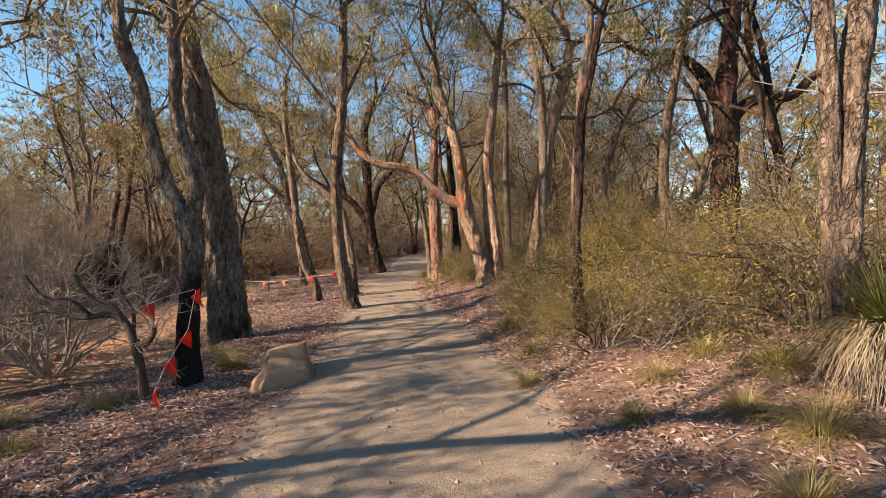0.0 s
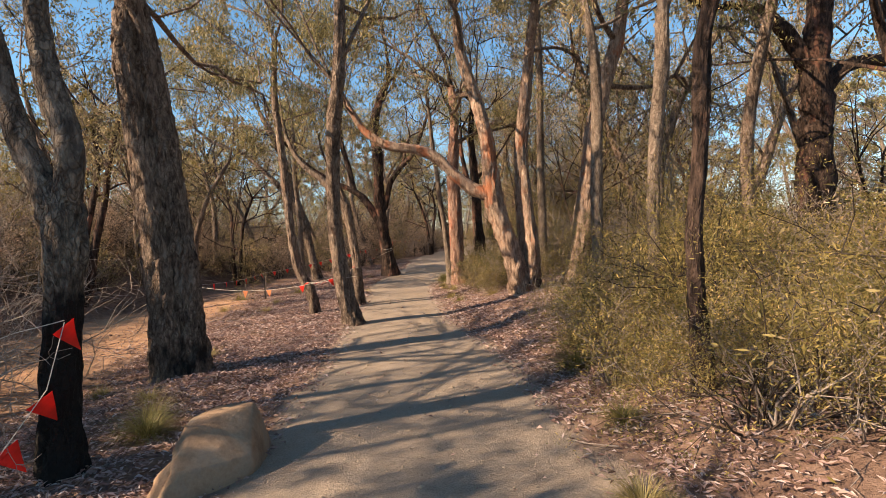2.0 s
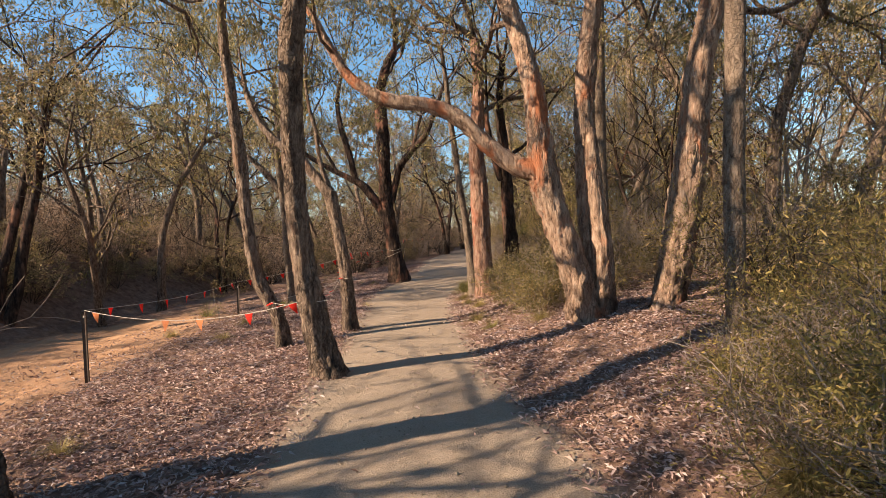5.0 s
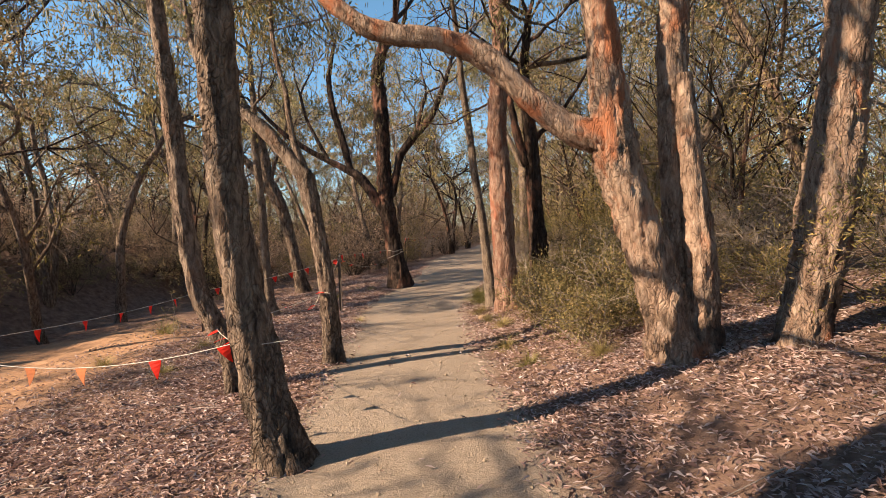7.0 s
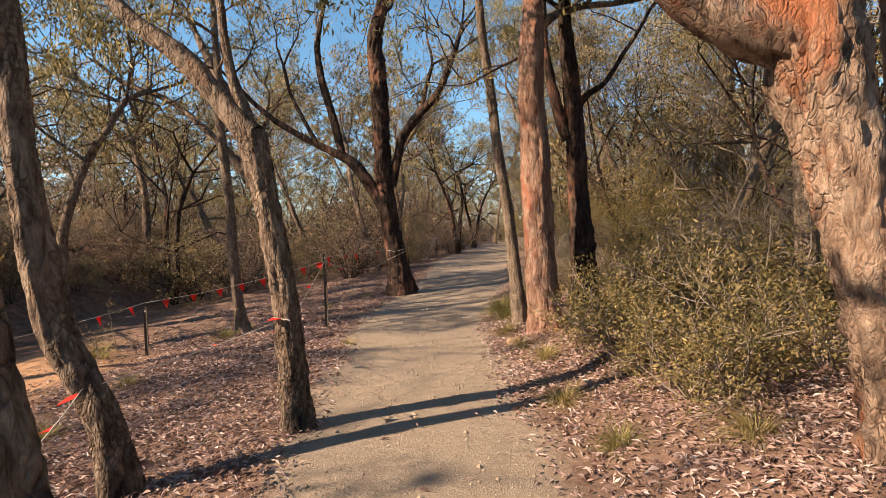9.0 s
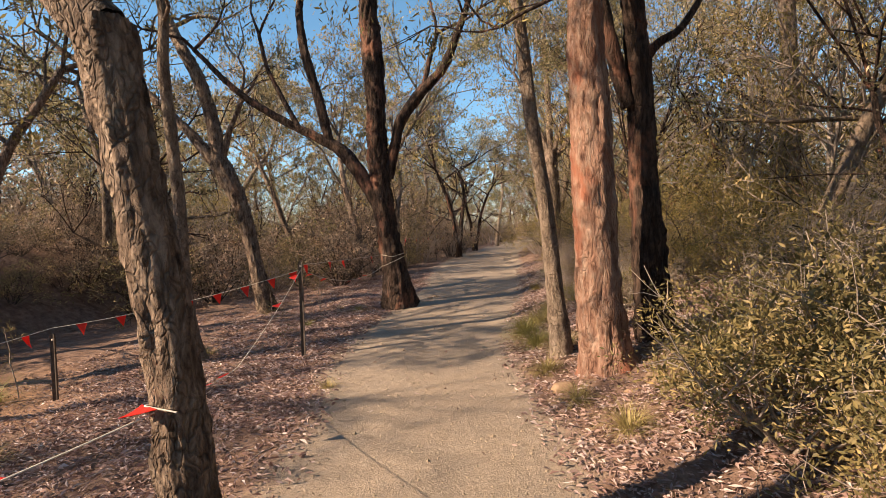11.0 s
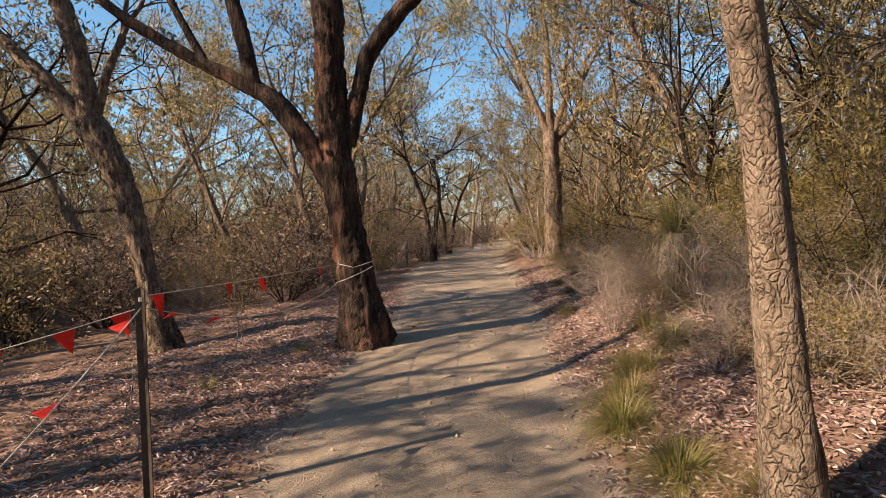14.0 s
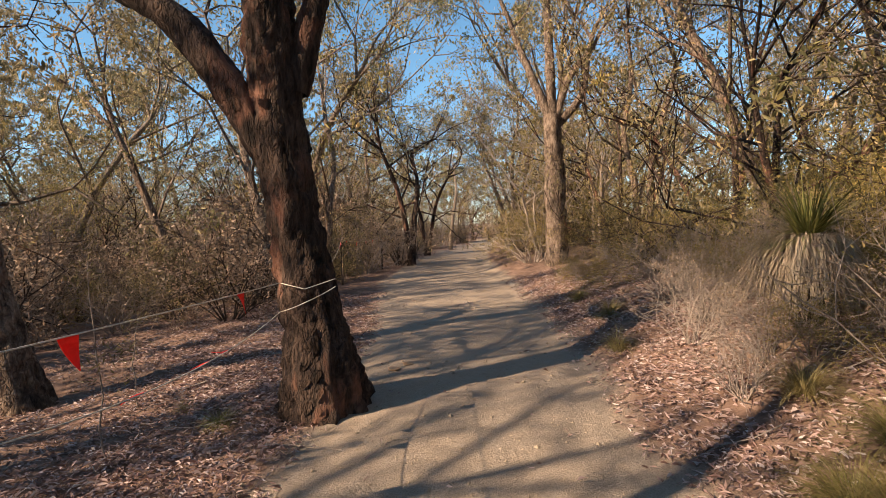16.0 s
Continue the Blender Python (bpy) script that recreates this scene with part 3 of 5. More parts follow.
hero_tree(BARK_GREY, 'thick leaning tree with furrowed grey bark and a fused stem', 11, [
    ('trunk', [(-3.64, 8.44, 0.03, 0.23), (-3.67, 8.44, 0.45, 0.175), (-3.71, 8.44, 1.15, 0.16), (-3.76, 8.44, 1.84, 0.155), (-3.84, 8.44, 2.52, 0.15), (-3.93, 8.43, 3.2, 0.145), (-4.02, 8.43, 3.9, 0.14)]),
    ('stem', [(-3.42, 8.56, 0.05, 0.22), (-3.46, 8.56, 0.5, 0.172), (-3.50, 8.56, 1.2, 0.16), (-3.56, 8.56, 1.85, 0.155), (-3.70, 8.55, 3.02, 0.14), (-3.86, 8.54, 4.17, 0.12)]),
])
hero_tree(BARK_GREY, 'slender crooked tree with grey-brown bark in leaf litter', 9, [
    ('trunk', [(-3.15, 13.1, -0.09, 0.111), (-3.23, 13.09, 0.51, 0.097), (-3.49, 13.08, 1.07, 0.09), (-3.61, 13.07, 1.81, 0.083), (-3.69, 13.07, 2.83, 0.08), (-3.78, 13.06, 3.78, 0.07), (-3.84, 13.06, 4.34, 0.066)]),
])
hero_tree(BARK_GREY, 'tree with deeply furrowed grey-brown bark at the path edge', 10, [
    ('trunk', [(-1.99, 11.3, 0.1, 0.206), (-2.07, 11.3, 0.42, 0.148), (-2.18, 11.29, 0.92, 0.129), (-2.25, 11.23, 1.59, 0.111), (-2.25, 11.1, 2.43, 0.105), (-2.21, 10.98, 3.07, 0.105), (-2.17, 10.9, 3.5, 0.108)]),
])
hero_tree(BARK_GREY, 'pale grey tree bending over at the path edge', 6, [
    ('trunk', [(-2.38, 13.97, 0.11, 0.137), (-2.41, 13.97, 0.43, 0.106), (-2.43, 13.96, 0.99, 0.093), (-2.52, 13.96, 1.67, 0.086), (-2.64, 13.95, 2.36, 0.096)]),
    ('limb', [(-2.64, 13.95, 2.34, 0.092), (-2.88, 13.94, 2.63, 0.079), (-3.16, 13.92, 2.95, 0.07), (-3.45, 13.91, 3.18, 0.058), (-3.64, 13.89, 3.39, 0.049)]),
    ('limb', [(-2.66, 13.95, 2.44, 0.05), (-2.76, 13.95, 2.75, 0.037), (-2.81, 13.94, 3.08, 0.031), (-2.83, 13.94, 3.33, 0.027)]),
])
hero_tree(BARK_PALE, 'slim straight grey tree on leaf litter', 9, [
    ('trunk', [(-4.94, 18.77, -0.19, 0.143), (-5.03, 18.77, 0.34, 0.093), (-5.09, 18.77, 1.22, 0.079), (-5.11, 18.77, 2.04, 0.076), (-5.17, 18.76, 2.9, 0.073), (-5.23, 18.76, 3.8, 0.07)]),
], leaves=16000)
hero_tree(BARK_GREY, 'leaning grey tree with spreading crooked limbs', 8, [
    ('trunk', [(-5.78, 23.38, -0.29, 0.211), (-6.06, 23.38, 0.98, 0.141), (-6.33, 23.37, 2.24, 0.162), (-6.78, 23.36, 3.24, 0.187)]),
    ('limb', [(-6.84, 23.36, 3.19, 0.125), (-7.55, 23.35, 4.03, 0.093), (-8.64, 23.32, 5.02, 0.072), (-9.75, 23.3, 5.51, 0.062)]),
    ('limb', [(-6.76, 23.36, 3.23, 0.145), (-6.87, 23.36, 4.11, 0.129), (-7.14, 23.35, 5.04, 0.124), (-7.57, 23.35, 5.86, 0.113)]),
    ('limb', [(-6.67, 23.37, 3.34, 0.073), (-6.5, 23.37, 3.9, 0.057), (-6.24, 23.37, 4.45, 0.047)]),
])
hero_tree(BARK_DARK, 'large dark-barked tree with a reddish scar beside the path', 12, [
    ('trunk', [(-2.74, 22.27, 0.31, 0.31), (-2.8, 22.27, 0.89, 0.215), (-2.93, 22.27, 1.62, 0.188), (-3.04, 22.26, 2.54, 0.19), (-3.07, 22.26, 3.45, 0.175), (-3.09, 22.26, 4.44, 0.182), (-3.12, 22.26, 5.24, 0.181), (-3.16, 22.26, 5.95, 0.158)]),
    ('limb', [(-3.05, 22.26, 2.09, 0.144), (-3.49, 22.25, 2.82, 0.126), (-3.84, 22.25, 3.24, 0.118), (-4.28, 22.24, 3.48, 0.084), (-4.91, 22.22, 3.81, 0.067), (-5.79, 22.2, 4.41, 0.054), (-6.61, 22.19, 5.24, 0.041)]),
    ('limb', [(-4.01, 22.24, 3.38, 0.084), (-4.21, 22.24, 4.28, 0.084), (-4.42, 22.23, 5.09, 0.079), (-4.51, 22.23, 5.8, 0.066)]),
    ('limb', [(-4.6, 22.23, 3.67, 0.051), (-4.93, 22.22, 4.3, 0.041), (-5.18, 22.22, 4.85, 0.038), (-5.31, 22.21, 5.47, 0.033)]),
    ('limb', [(-2.9, 22.27, 2.63, 0.109), (-2.7, 22.27, 3.35, 0.092), (-2.59, 22.27, 3.75, 0.1), (-2.22, 22.28, 4.23, 0.1), (-1.75, 22.29, 4.71, 0.083), (-1.46, 22.3, 5.37, 0.066)]),
    ('limb', [(-2.12, 22.28, 4.37, 0.05), (-2.02, 22.29, 4.86, 0.046), (-1.85, 22.29, 5.38, 0.038)]),
])
hero_tree(BARK_RED, 'stout red-barked tree on the bank beside the path', 9, [
    ('trunk', [(-0.06, 16.92, 0.15, 0.321), (-0.11, 16.92, 0.44, 0.236), (-0.15, 16.92, 0.85, 0.198), (-0.18, 16.92, 1.45, 0.183), (-0.2, 16.92, 2.08, 0.175), (-0.22, 16.92, 2.83, 0.163), (-0.24, 16.92, 3.31, 0.153)]),
])
hero_tree(BARK_DARK, 'dark fork-topped tree close behind a red-barked tree', 8, [
    ('trunk', [(0.56, 17.47, 0.4, 0.205), (0.5, 17.47, 0.96, 0.169), (0.47, 17.47, 1.51, 0.152), (0.43, 17.47, 2.09, 0.128), (0.42, 17.47, 2.66, 0.12), (0.39, 17.46, 3.2, 0.108), (0.36, 17.46, 3.64, 0.099), (0.32, 17.46, 4.05, 0.088)]),
    ('limb', [(0.3, 17.46, 2.77, 0.078), (0.16, 17.45, 3.24, 0.073), (0.08, 17.45, 3.65, 0.062)]),
    ('limb', [(0.42, 17.46, 3.18, 0.057), (0.59, 17.47, 3.38, 0.042), (0.83, 17.48, 3.54, 0.034), (1.09, 17.49, 3.93, 0.026)]),
])
hero_tree(BARK_PALE, 'slim pale straight tree on the bank edge', 9, [
    ('trunk', [(-0.39, 17.72, 0.45, 0.114), (-0.43, 17.72, 0.81, 0.089), (-0.47, 17.72, 1.32, 0.082), (-0.52, 17.72, 1.87, 0.075), (-0.57, 17.72, 2.2, 0.067), (-0.65, 17.71, 2.74, 0.071), (-0.69, 17.71, 3.19, 0.07), (-0.75, 17.71, 3.75, 0.062)]),
])
hero_tree(BARK_PINK, 'pinkish flaking multi-stemmed tree with limb arching over the path', 9, [
    ('trunk', [(1.12, 12.7, 0.38, 0.28), (1.0, 12.69, 0.85, 0.197), (0.85, 12.68, 1.36, 0.176), (0.68, 12.67, 1.87, 0.166), (0.54, 12.67, 2.42, 0.19), (0.48, 12.66, 3.06, 0.139), (0.41, 12.66, 3.65, 0.124)]),
    ('limb', [(0.49, 12.66, 2.44, 0.15), (0.14, 12.65, 2.55, 0.12), (-0.2, 12.63, 2.83, 0.105), (-0.54, 12.61, 3.16, 0.094), (-0.93, 12.59, 3.34, 0.089), (-1.35, 12.57, 3.4, 0.084), (-1.64, 12.55, 3.5, 0.074), (-1.95, 12.53, 3.74, 0.064)]),
    ('stem', [(1.27, 12.71, 0.43, 0.203), (1.3, 12.71, 0.94, 0.147), (1.29, 12.71, 1.5, 0.126), (1.24, 12.7, 2.05, 0.1), (1.19, 12.7, 2.65, 0.08), (1.18, 12.7, 2.99, 0.055)]),
    ('stem', [(1.29, 12.86, 0.81, 0.157), (1.19, 12.85, 1.44, 0.12), (1.14, 12.85, 2.27, 0.114), (1.13, 12.85, 3.09, 0.118), (1.16, 12.85, 3.69, 0.117)]),
])
hero_tree(BARK_PINK, 'stout leaning tree with flaking pinkish bark on the bank', 9, [
    ('trunk', [(2.06, 12.52, 0.51, 0.203), (2.1, 12.52, 0.85, 0.178), (2.2, 12.53, 1.33, 0.182), (2.3, 12.53, 1.9, 0.196), (2.39, 12.54, 2.56, 0.175), (2.45, 12.54, 3.21, 0.165), (2.5, 12.54, 3.67, 0.155)]),
])
hero_tree(BARK_PALE, 'slim straight pale tree among shrubs', 9, [
    ('trunk', [(2.08, 10.8, 0.67, 0.09), (2.06, 10.8, 1.38, 0.086), (2.06, 10.8, 2.33, 0.089), (2.08, 10.8, 3.27, 0.082), (2.07, 10.8, 4.2, 0.081)]),
])
hero_tree(BARK_DARK, 'thin dark straight tree among shrubs', 7, [
    ('trunk', [(1.56, 6.2, 0.68, 0.074), (1.53, 6.2, 1.14, 0.063), (1.51, 6.2, 1.63, 0.056), (1.55, 6.2, 2.12, 0.052), (1.57, 6.2, 2.67, 0.056), (1.59, 6.2, 3.08, 0.052)]),
])
hero_tree(BARK_GREY, 'twin-stemmed brown tree rising out of dense shrubs', 9, [
    ('trunk', [(2.8, 3.75, 0.93, 0.112), (2.8, 3.75, 1.55, 0.104), (2.84, 3.75, 2.24, 0.087), (2.87, 3.75, 2.77, 0.089), (2.94, 3.75, 3.36, 0.086)]),
    ('stem', [(2.76, 3.75, 1.1, 0.067), (2.71, 3.75, 2.16, 0.06), (2.7, 3.75, 2.77, 0.057), (2.65, 3.75, 3.37, 0.057)]),
])
hero_tree(BARK_DARK, 'dark tree with wide spreading limbs above the shrubs', 11, [
    ('trunk', [(7.3, 13.5, 1.49, 0.324), (7.38, 13.5, 3.97, 0.292), (7.36, 13.5, 4.98, 0.277), (7.46, 13.5, 6.14, 0.218), (7.61, 13.5, 7.57, 0.174)]),
    ('limb', [(7.28, 13.5, 4.84, 0.175), (6.73, 13.51, 5.72, 0.146), (6.01, 13.51, 6.24, 0.102), (5.14, 13.52, 6.3, 0.073), (4.42, 13.53, 6.77, 0.058)]),
    ('limb', [(7.43, 13.5, 4.4, 0.161), (8.04, 13.49, 4.97, 0.131), (9.06, 13.48, 5.09, 0.109), (9.65, 13.48, 5.59, 0.087), (10.37, 13.47, 5.79, 0.058)]),
])
hero_tree(BARK_PALE, 'pale slim tree among shrubs', 8, [
    ('trunk', [(2.2, 8.78, 1.53, 0.071), (2.2, 8.78, 2.24, 0.075), (2.24, 8.78, 2.93, 0.08), (2.32, 8.78, 3.67, 0.085)]),
])
hero_tree(BARK_PALE, 'very slim pale tree standing among shrubs', 10, [
    ('trunk', [(1.9, 14.9, 0.95, 0.094), (1.86, 14.9, 2.93, 0.087), (1.87, 14.9, 5.0, 0.081), (1.85, 14.9, 6.37, 0.075)]),
])
hero_tree(BARK_PALE, 'straight pale tree above dry shrubs', 9, [
    ('trunk', [(4.75, 22.29, 2.36, 0.165), (4.74, 22.29, 4.0, 0.152), (4.69, 22.29, 5.5, 0.138), (4.65, 22.29, 6.49, 0.125)]),
])
hero_tree(BARK_GREY, 'multi-limbed grey tree at a bend of the path', 9, [
    ('trunk', [(1.66, 30.67, 1.1, 0.258), (1.65, 30.67, 2.61, 0.227), (1.59, 30.67, 4.26, 0.196)]),
    ('limb', [(1.59, 30.67, 4.11, 0.12), (1.13, 30.69, 5.17, 0.09), (0.77, 30.71, 6.07, 0.067)]),
    ('limb', [(1.59, 30.67, 4.11, 0.135), (1.56, 30.67, 5.75, 0.105), (1.5, 30.68, 7.23, 0.075)]),
    ('limb', [(1.65, 30.67, 4.11, 0.105), (2.03, 30.65, 5.14, 0.083), (2.64, 30.63, 5.87, 0.06)]),
    ('limb', [(1.68, 30.67, 3.96, 0.105), (2.32, 30.64, 4.69, 0.083), (2.48, 30.63, 5.43, 0.067)]),
])

# ---- woodland ----
rw = np.random.default_rng(5)
GUM_GREY = wood_tree("gum", 10, 1.0, 5200, LEAF_FAR, BARK_GREY, "tall grey gum tree with a thin olive crown in the wood", 21, 0.14, 0.25, 1, 0.14, 0.046)
GUM_PALE = wood_tree("gum", 12, 1.1, 5200, LEAF_GUM, BARK_PALE, "tall pale gum tree with a drooping olive crown in the wood", 22, 0.15, 0.25, 1, 0.14, 0.046)
GUM_DARK = wood_tree("gum", 8, 1.25, 5200, LEAF_FAR, BARK_DARK, "dark crooked gum tree with a wide olive crown in the wood", 23, 0.12, 0.2, 2, 0.14, 0.046)
GUM_YELLOW = wood_tree("gum", 9, 1.1, 5200, LEAF_SHRUB, BARK_GREY, "grey gum tree with a yellowish green crown in the wood", 24, 0.11, 0.15, 2, 0.14, 0.046)
LOW = wood_tree("gum", 5, 1.7, 5600, LEAF_FAR, BARK_DARK, "low bushy dark-stemmed tree with dull green leaves in the wood", 25, 0.07, 0.05, 3, 0.095, 0.03, 1)
LOW_DRY = wood_tree("gum", 4.5, 1.8, 5600, LEAF_SHRUB, TWIG, "low bushy tree with dense olive-yellow leaves in the wood", 26, 0.06, 0.05, 4, 0.09, 0.028, 1)
FAR_A = wood_tree("gum", 13, 1.2, 3600, LEAF_FAR, BARK_GREY, "distant tall gum tree with a dense olive crown", 27, 0.2, 0.12, 1, 0.36, 0.12, 1)
FAR_B = wood_tree("gum", 11, 1.5, 3600, LEAF_GUM, BARK_PALE, "distant spreading gum tree with a dense dull green crown", 28, 0.2, 0.06, 2, 0.36, 0.12, 1)
TALL = [GUM_GREY, GUM_PALE, GUM_DARK, GUM_YELLOW]
SPARSE = wood_tree("gum", 10, 1.0, 900, LEAF_GUM, BARK_GREY, "slim grey gum tree with a sparse high crown", 29, 0.13, 0.4, 1, 0.16, 0.045, 1)
SPARSE_B = wood_tree("gum", 9, 1.2, 1100, LEAF_FAR, BARK_DARK, "crooked twin-stemmed gum tree with a sparse crown", 30, 0.11, 0.35, 2, 0.16, 0.045, 1)
SHRUBS = [
    shrub("shrub", 2.2, 1.7, 9500, LEAF_SHRUB, "dense olive-yellow fine-leaved shrub on the bank", 31, 16, 0.062, 0.015, TWIG_DARK, "shrub", 3, 1, 0.2),
    shrub("shrub", 1.4, 1.3, 5200, LEAF_SHRUB, "low olive fine-leaved shrub with dry twigs on the bank", 32, 14, 0.056, 0.014, None, "shrub", 2, 1, 0.2),
    shrub("shrub", 1.5, 1.4, 1300, LEAF_DRY, "grey-brown half-bare twiggy shrub on the bank", 33, 20, 0.05, 0.014, None, "shrub", 3),
    shrub("thicket", 2.6, 2.0, 3800, LEAF_DRY, "tall brown dry-leaved thicket shrub on the creek side", 34, 14, 0.11, 0.036, TWIG_DARK, "thicket", 2, 0, 0.2),
    shrub("thicket", 2.2, 1.8, 3800, LEAF_FAR, "dull green thicket shrub on the creek side", 35, 14, 0.1, 0.034, TWIG_DARK, "thicket", 2, 0, 0.2),
]
DEAD = shrub("dead_shrub", 2.0, 2.6, 0, None, "bare grey tangled dead shrub on the creek side", 41, 18, twig_mat=TWIG, depth=4)
GREEN_BUSH = shrub("bush", 1.0, 1.3, 5600, LEAF_GREEN, "yellow-green leafy low bush on the bank", 42, 18, 0.05, 0.017)

spots = []


def free(x, y, gap):
    return all((x - a) ** 2 + (y - b) ** 2 > gap * gap for a, b in spots)


def scatter(protos, count, area, gap, size, keep):
    n, tries = 0, 0
    while n < count and tries < count * 40:
        tries += 1
        x, y = rw.uniform(area[0], area[1]), rw.uniform(area[2], area[3])
        if not keep(x, y, float(path_u(x, y))) or not free(x, y, gap):
            continue
        spots.append((x, y))
        put(protos[rw.integers(0, len(protos))], x, y, rw.uniform(0, 6.28), rw.uniform(*size), rw.uniform(0.9, 1.15), 0.05)
        n += 1


# single trees at the bend and across the creek; unseen ones at left added to shade the path
for proto, x, y, a, s in ((GUM_DARK, -1.9, 38, 0.4, 0.95), (GUM_GREY, -1.6, 42, 2.0, 0.9), (GUM_DARK, -0.9, 45, 3.1, 0.9), (GUM_GREY, 3.6, 44, 1.0, 0.8),
                          (GUM_PALE, 0.7, 50, 4.0, 0.8), (GUM_YELLOW, 6.2, 58, 5.0, 1.0), (LOW_DRY, 8.2, 67, 0.5, 1.2), (LOW, 6.4, 70.5, 1.5, 1.1), (FAR_B, 9.6, 76, 2.5, 0.6), (LOW, 5.2, 73, 2.5, 1.1), (LOW, 3.2, 68.5, 0.8, 1.25), (LOW_DRY, 4.4, 78, 3.8, 1.4), (FAR_B, 5.6, 84, 1.1, 0.75), (FAR_A, 7.4, 90, 2.1, 0.8), (GUM_GREY, -7.5, 32, 1.4, 0.9),
                          (GUM_PALE, -9.8, 29, 0.2, 0.9), (GUM_YELLOW, -11.0, 20, 2.2, 0.85), (GUM_DARK, -9.6, 24.5, 5.1, 0.8), (GUM_PALE, -13.9, 36, 3.0, 1.0),
                          (GUM_GREY, 5.5, 17.0, 1.1, 0.9), (GUM_PALE, 3.2, 19.5, 2.6, 0.75), (GUM_GREY, 4.2, 26.0, 0.9, 0.8), (GUM_YELLOW, 3.4, 29.5, 3.3, 0.8),
                          (LOW, 3.2, 25.0, 0.0, 0.95), (LOW_DRY, 4.4, 20.6, 1.2, 0.85), (LOW, 5.6, 20.4, 2.2, 1.0), (LOW, 4.2, 27.6, 3.2, 1.0), (LOW_DRY, 6.3, 25.4, 4.4, 1.1), (LOW, 3.9, 17.6, 5.2, 0.8), (LOW_DRY, 5.3, 15.4, 0.6, 0.8), (LOW, 2.9, 29.6, 2.6, 0.9), (LOW_DRY, 3.6, 21.8, 2.0, 0.7), (LOW, 5.0, 23.5, 4.0, 0.9), (LOW_DRY, 3.6, 33.0, 1.0, 0.9), (LOW, -5.4, 31.0, 3.0, 0.7),
                          # left of the path, mostly out of view: added to cast shadows across it
                          (SPARSE, -5.6, 2.0, 0.3, 0.95), (SPARSE, -8.3, 7.25, 0.9, 0.8), (SPARSE, -8.1, 6.3, 2.9, 0.85), (SPARSE_B, -7.4, 3.0, 1.3, 0.9), (SPARSE, -9.0, 4.6, 2.3, 0.9), (GUM_GREY, -9.6, 18.2, 3.1, 0.66), (GUM_GREY, -6.2, -0.6, 3.3, 0.85), (GUM_DARK, -10.4, 0.8, 4.3, 0.9), (GUM_DARK, -8.0, 0.6, 1.9, 0.95),
                          (SPARSE_B, -12.0, 4.2, 5.3, 1.0), (SPARSE_B, -10.8, 16.6, 0.7, 1.0), (GUM_YELLOW, -12.6, 18.4, 1.7, 0.95), (SPARSE, -9.2, 20.0, 2.7, 0.85),
                          (SPARSE, -14.0, 21.0, 3.7, 0.85), (SPARSE, -11.0, 25.5, 4.7, 0.95), (SPARSE, -13.5, 13.5, 5.7, 1.0),
                          (GUM_YELLOW, -4.8, 35.0, 1.0, 1.15), (GUM_PALE, -6.5, 39.0, 2.0, 1.1), (GUM_GREY, 2.6, 36.5, 3.0, 1.1), (GUM_YELLOW, 3.0, 40.5, 4.0, 1.0), (GUM_PALE, 5.2, 38.5, 5.0, 1.1),
                          (GUM_GREY, -4.6, 29.5, 0.5, 0.9), (SPARSE, 5.2, 12.0, 0.5, 1.0), (SPARSE_B, 6.8, 10.0, 1.5, 1.0), (SPARSE, 4.4, 14.5, 2.0, 0.9), (SPARSE, 6.2, 7.4, 2.9, 0.95)):
    put(proto, x, y, a, s, 1.0, 0.05)
    spots.append((x, y))
scatter(TALL, 16, (-36, -19, -2, 45), 3.0, (0.55, 0.8), lambda x, y, u: u < -18)
scatter(TALL, 8, (-30, -12, 26, 48), 3.0, (0.8, 1.1), lambda x, y, u: u < -10)
scatter([LOW, LOW_DRY], 24, (-24, -9.5, 3, 28), 1.8, (0.45, 0.7), lambda x, y, u: u < -14)
scatter([LOW, LOW_DRY], 10, (-20, -9.5, 27, 45), 2.4, (0.6, 0.95), lambda x, y, u: u < -10)
scatter(TALL, 22, (6, 28, 4, 45), 3.0, (0.75, 1.1), lambda x, y, u: u > 7.0)
scatter([LOW, LOW_DRY], 14, (4.5, 18, 3, 45), 2.2, (0.65, 1.0), lambda x, y, u: u > 5.0)
scatter(TALL + [LOW, LOW_DRY], 26, (-14, 22, 32, 64), 2.3, (0.7, 1.1), lambda x, y, u: abs(u) > 2.6)
scatter([LOW, LOW_DRY], 18, (-12, 18, 31, 66), 1.8, (0.6, 0.95), lambda x, y, u: 2.6 < abs(u) < 8)
scatter([FAR_A, FAR_B], 54, (-60, 66, 50, 112), 5.0, (0.85, 1.3), lambda x, y, u: abs(u) > 4 or y > 76)
scatter([FAR_A, FAR_B], 16, (-80, -46, -12, 60), 6.0, (0.75, 1.05), lambda x, y, u: True)
scatter([FAR_A, FAR_B], 16, (26, 62, -5, 60), 6.0, (0.85, 1.25), lambda x, y, u: True)
scatter(TALL, 7, (-14, 14, -18, -5), 3.5, (0.8, 1.0), lambda x, y, u: abs(u) > 3.5)
spots.clear()
# shrubs
scatter(SHRUBS[3:], 20, (-17, -4, 31, 62), 2.2, (1.2, 1.8), lambda x, y, u: u < -4.5)
scatter(SHRUBS[3:], 34, (-40, -20, 4, 60), 2.6, (1.5, 2.2), lambda x, y, u: True)
scatter(SHRUBS[2:], 56, (-20, -10, 4, 29), 0.9, (0.45, 0.8), lambda x, y, u: u < -10.6)
scatter(SHRUBS[3:], 40, (-13, -9, 6, 29), 0.65, (0.38, 0.66), lambda x, y, u: -11.2 < u < -9.2)
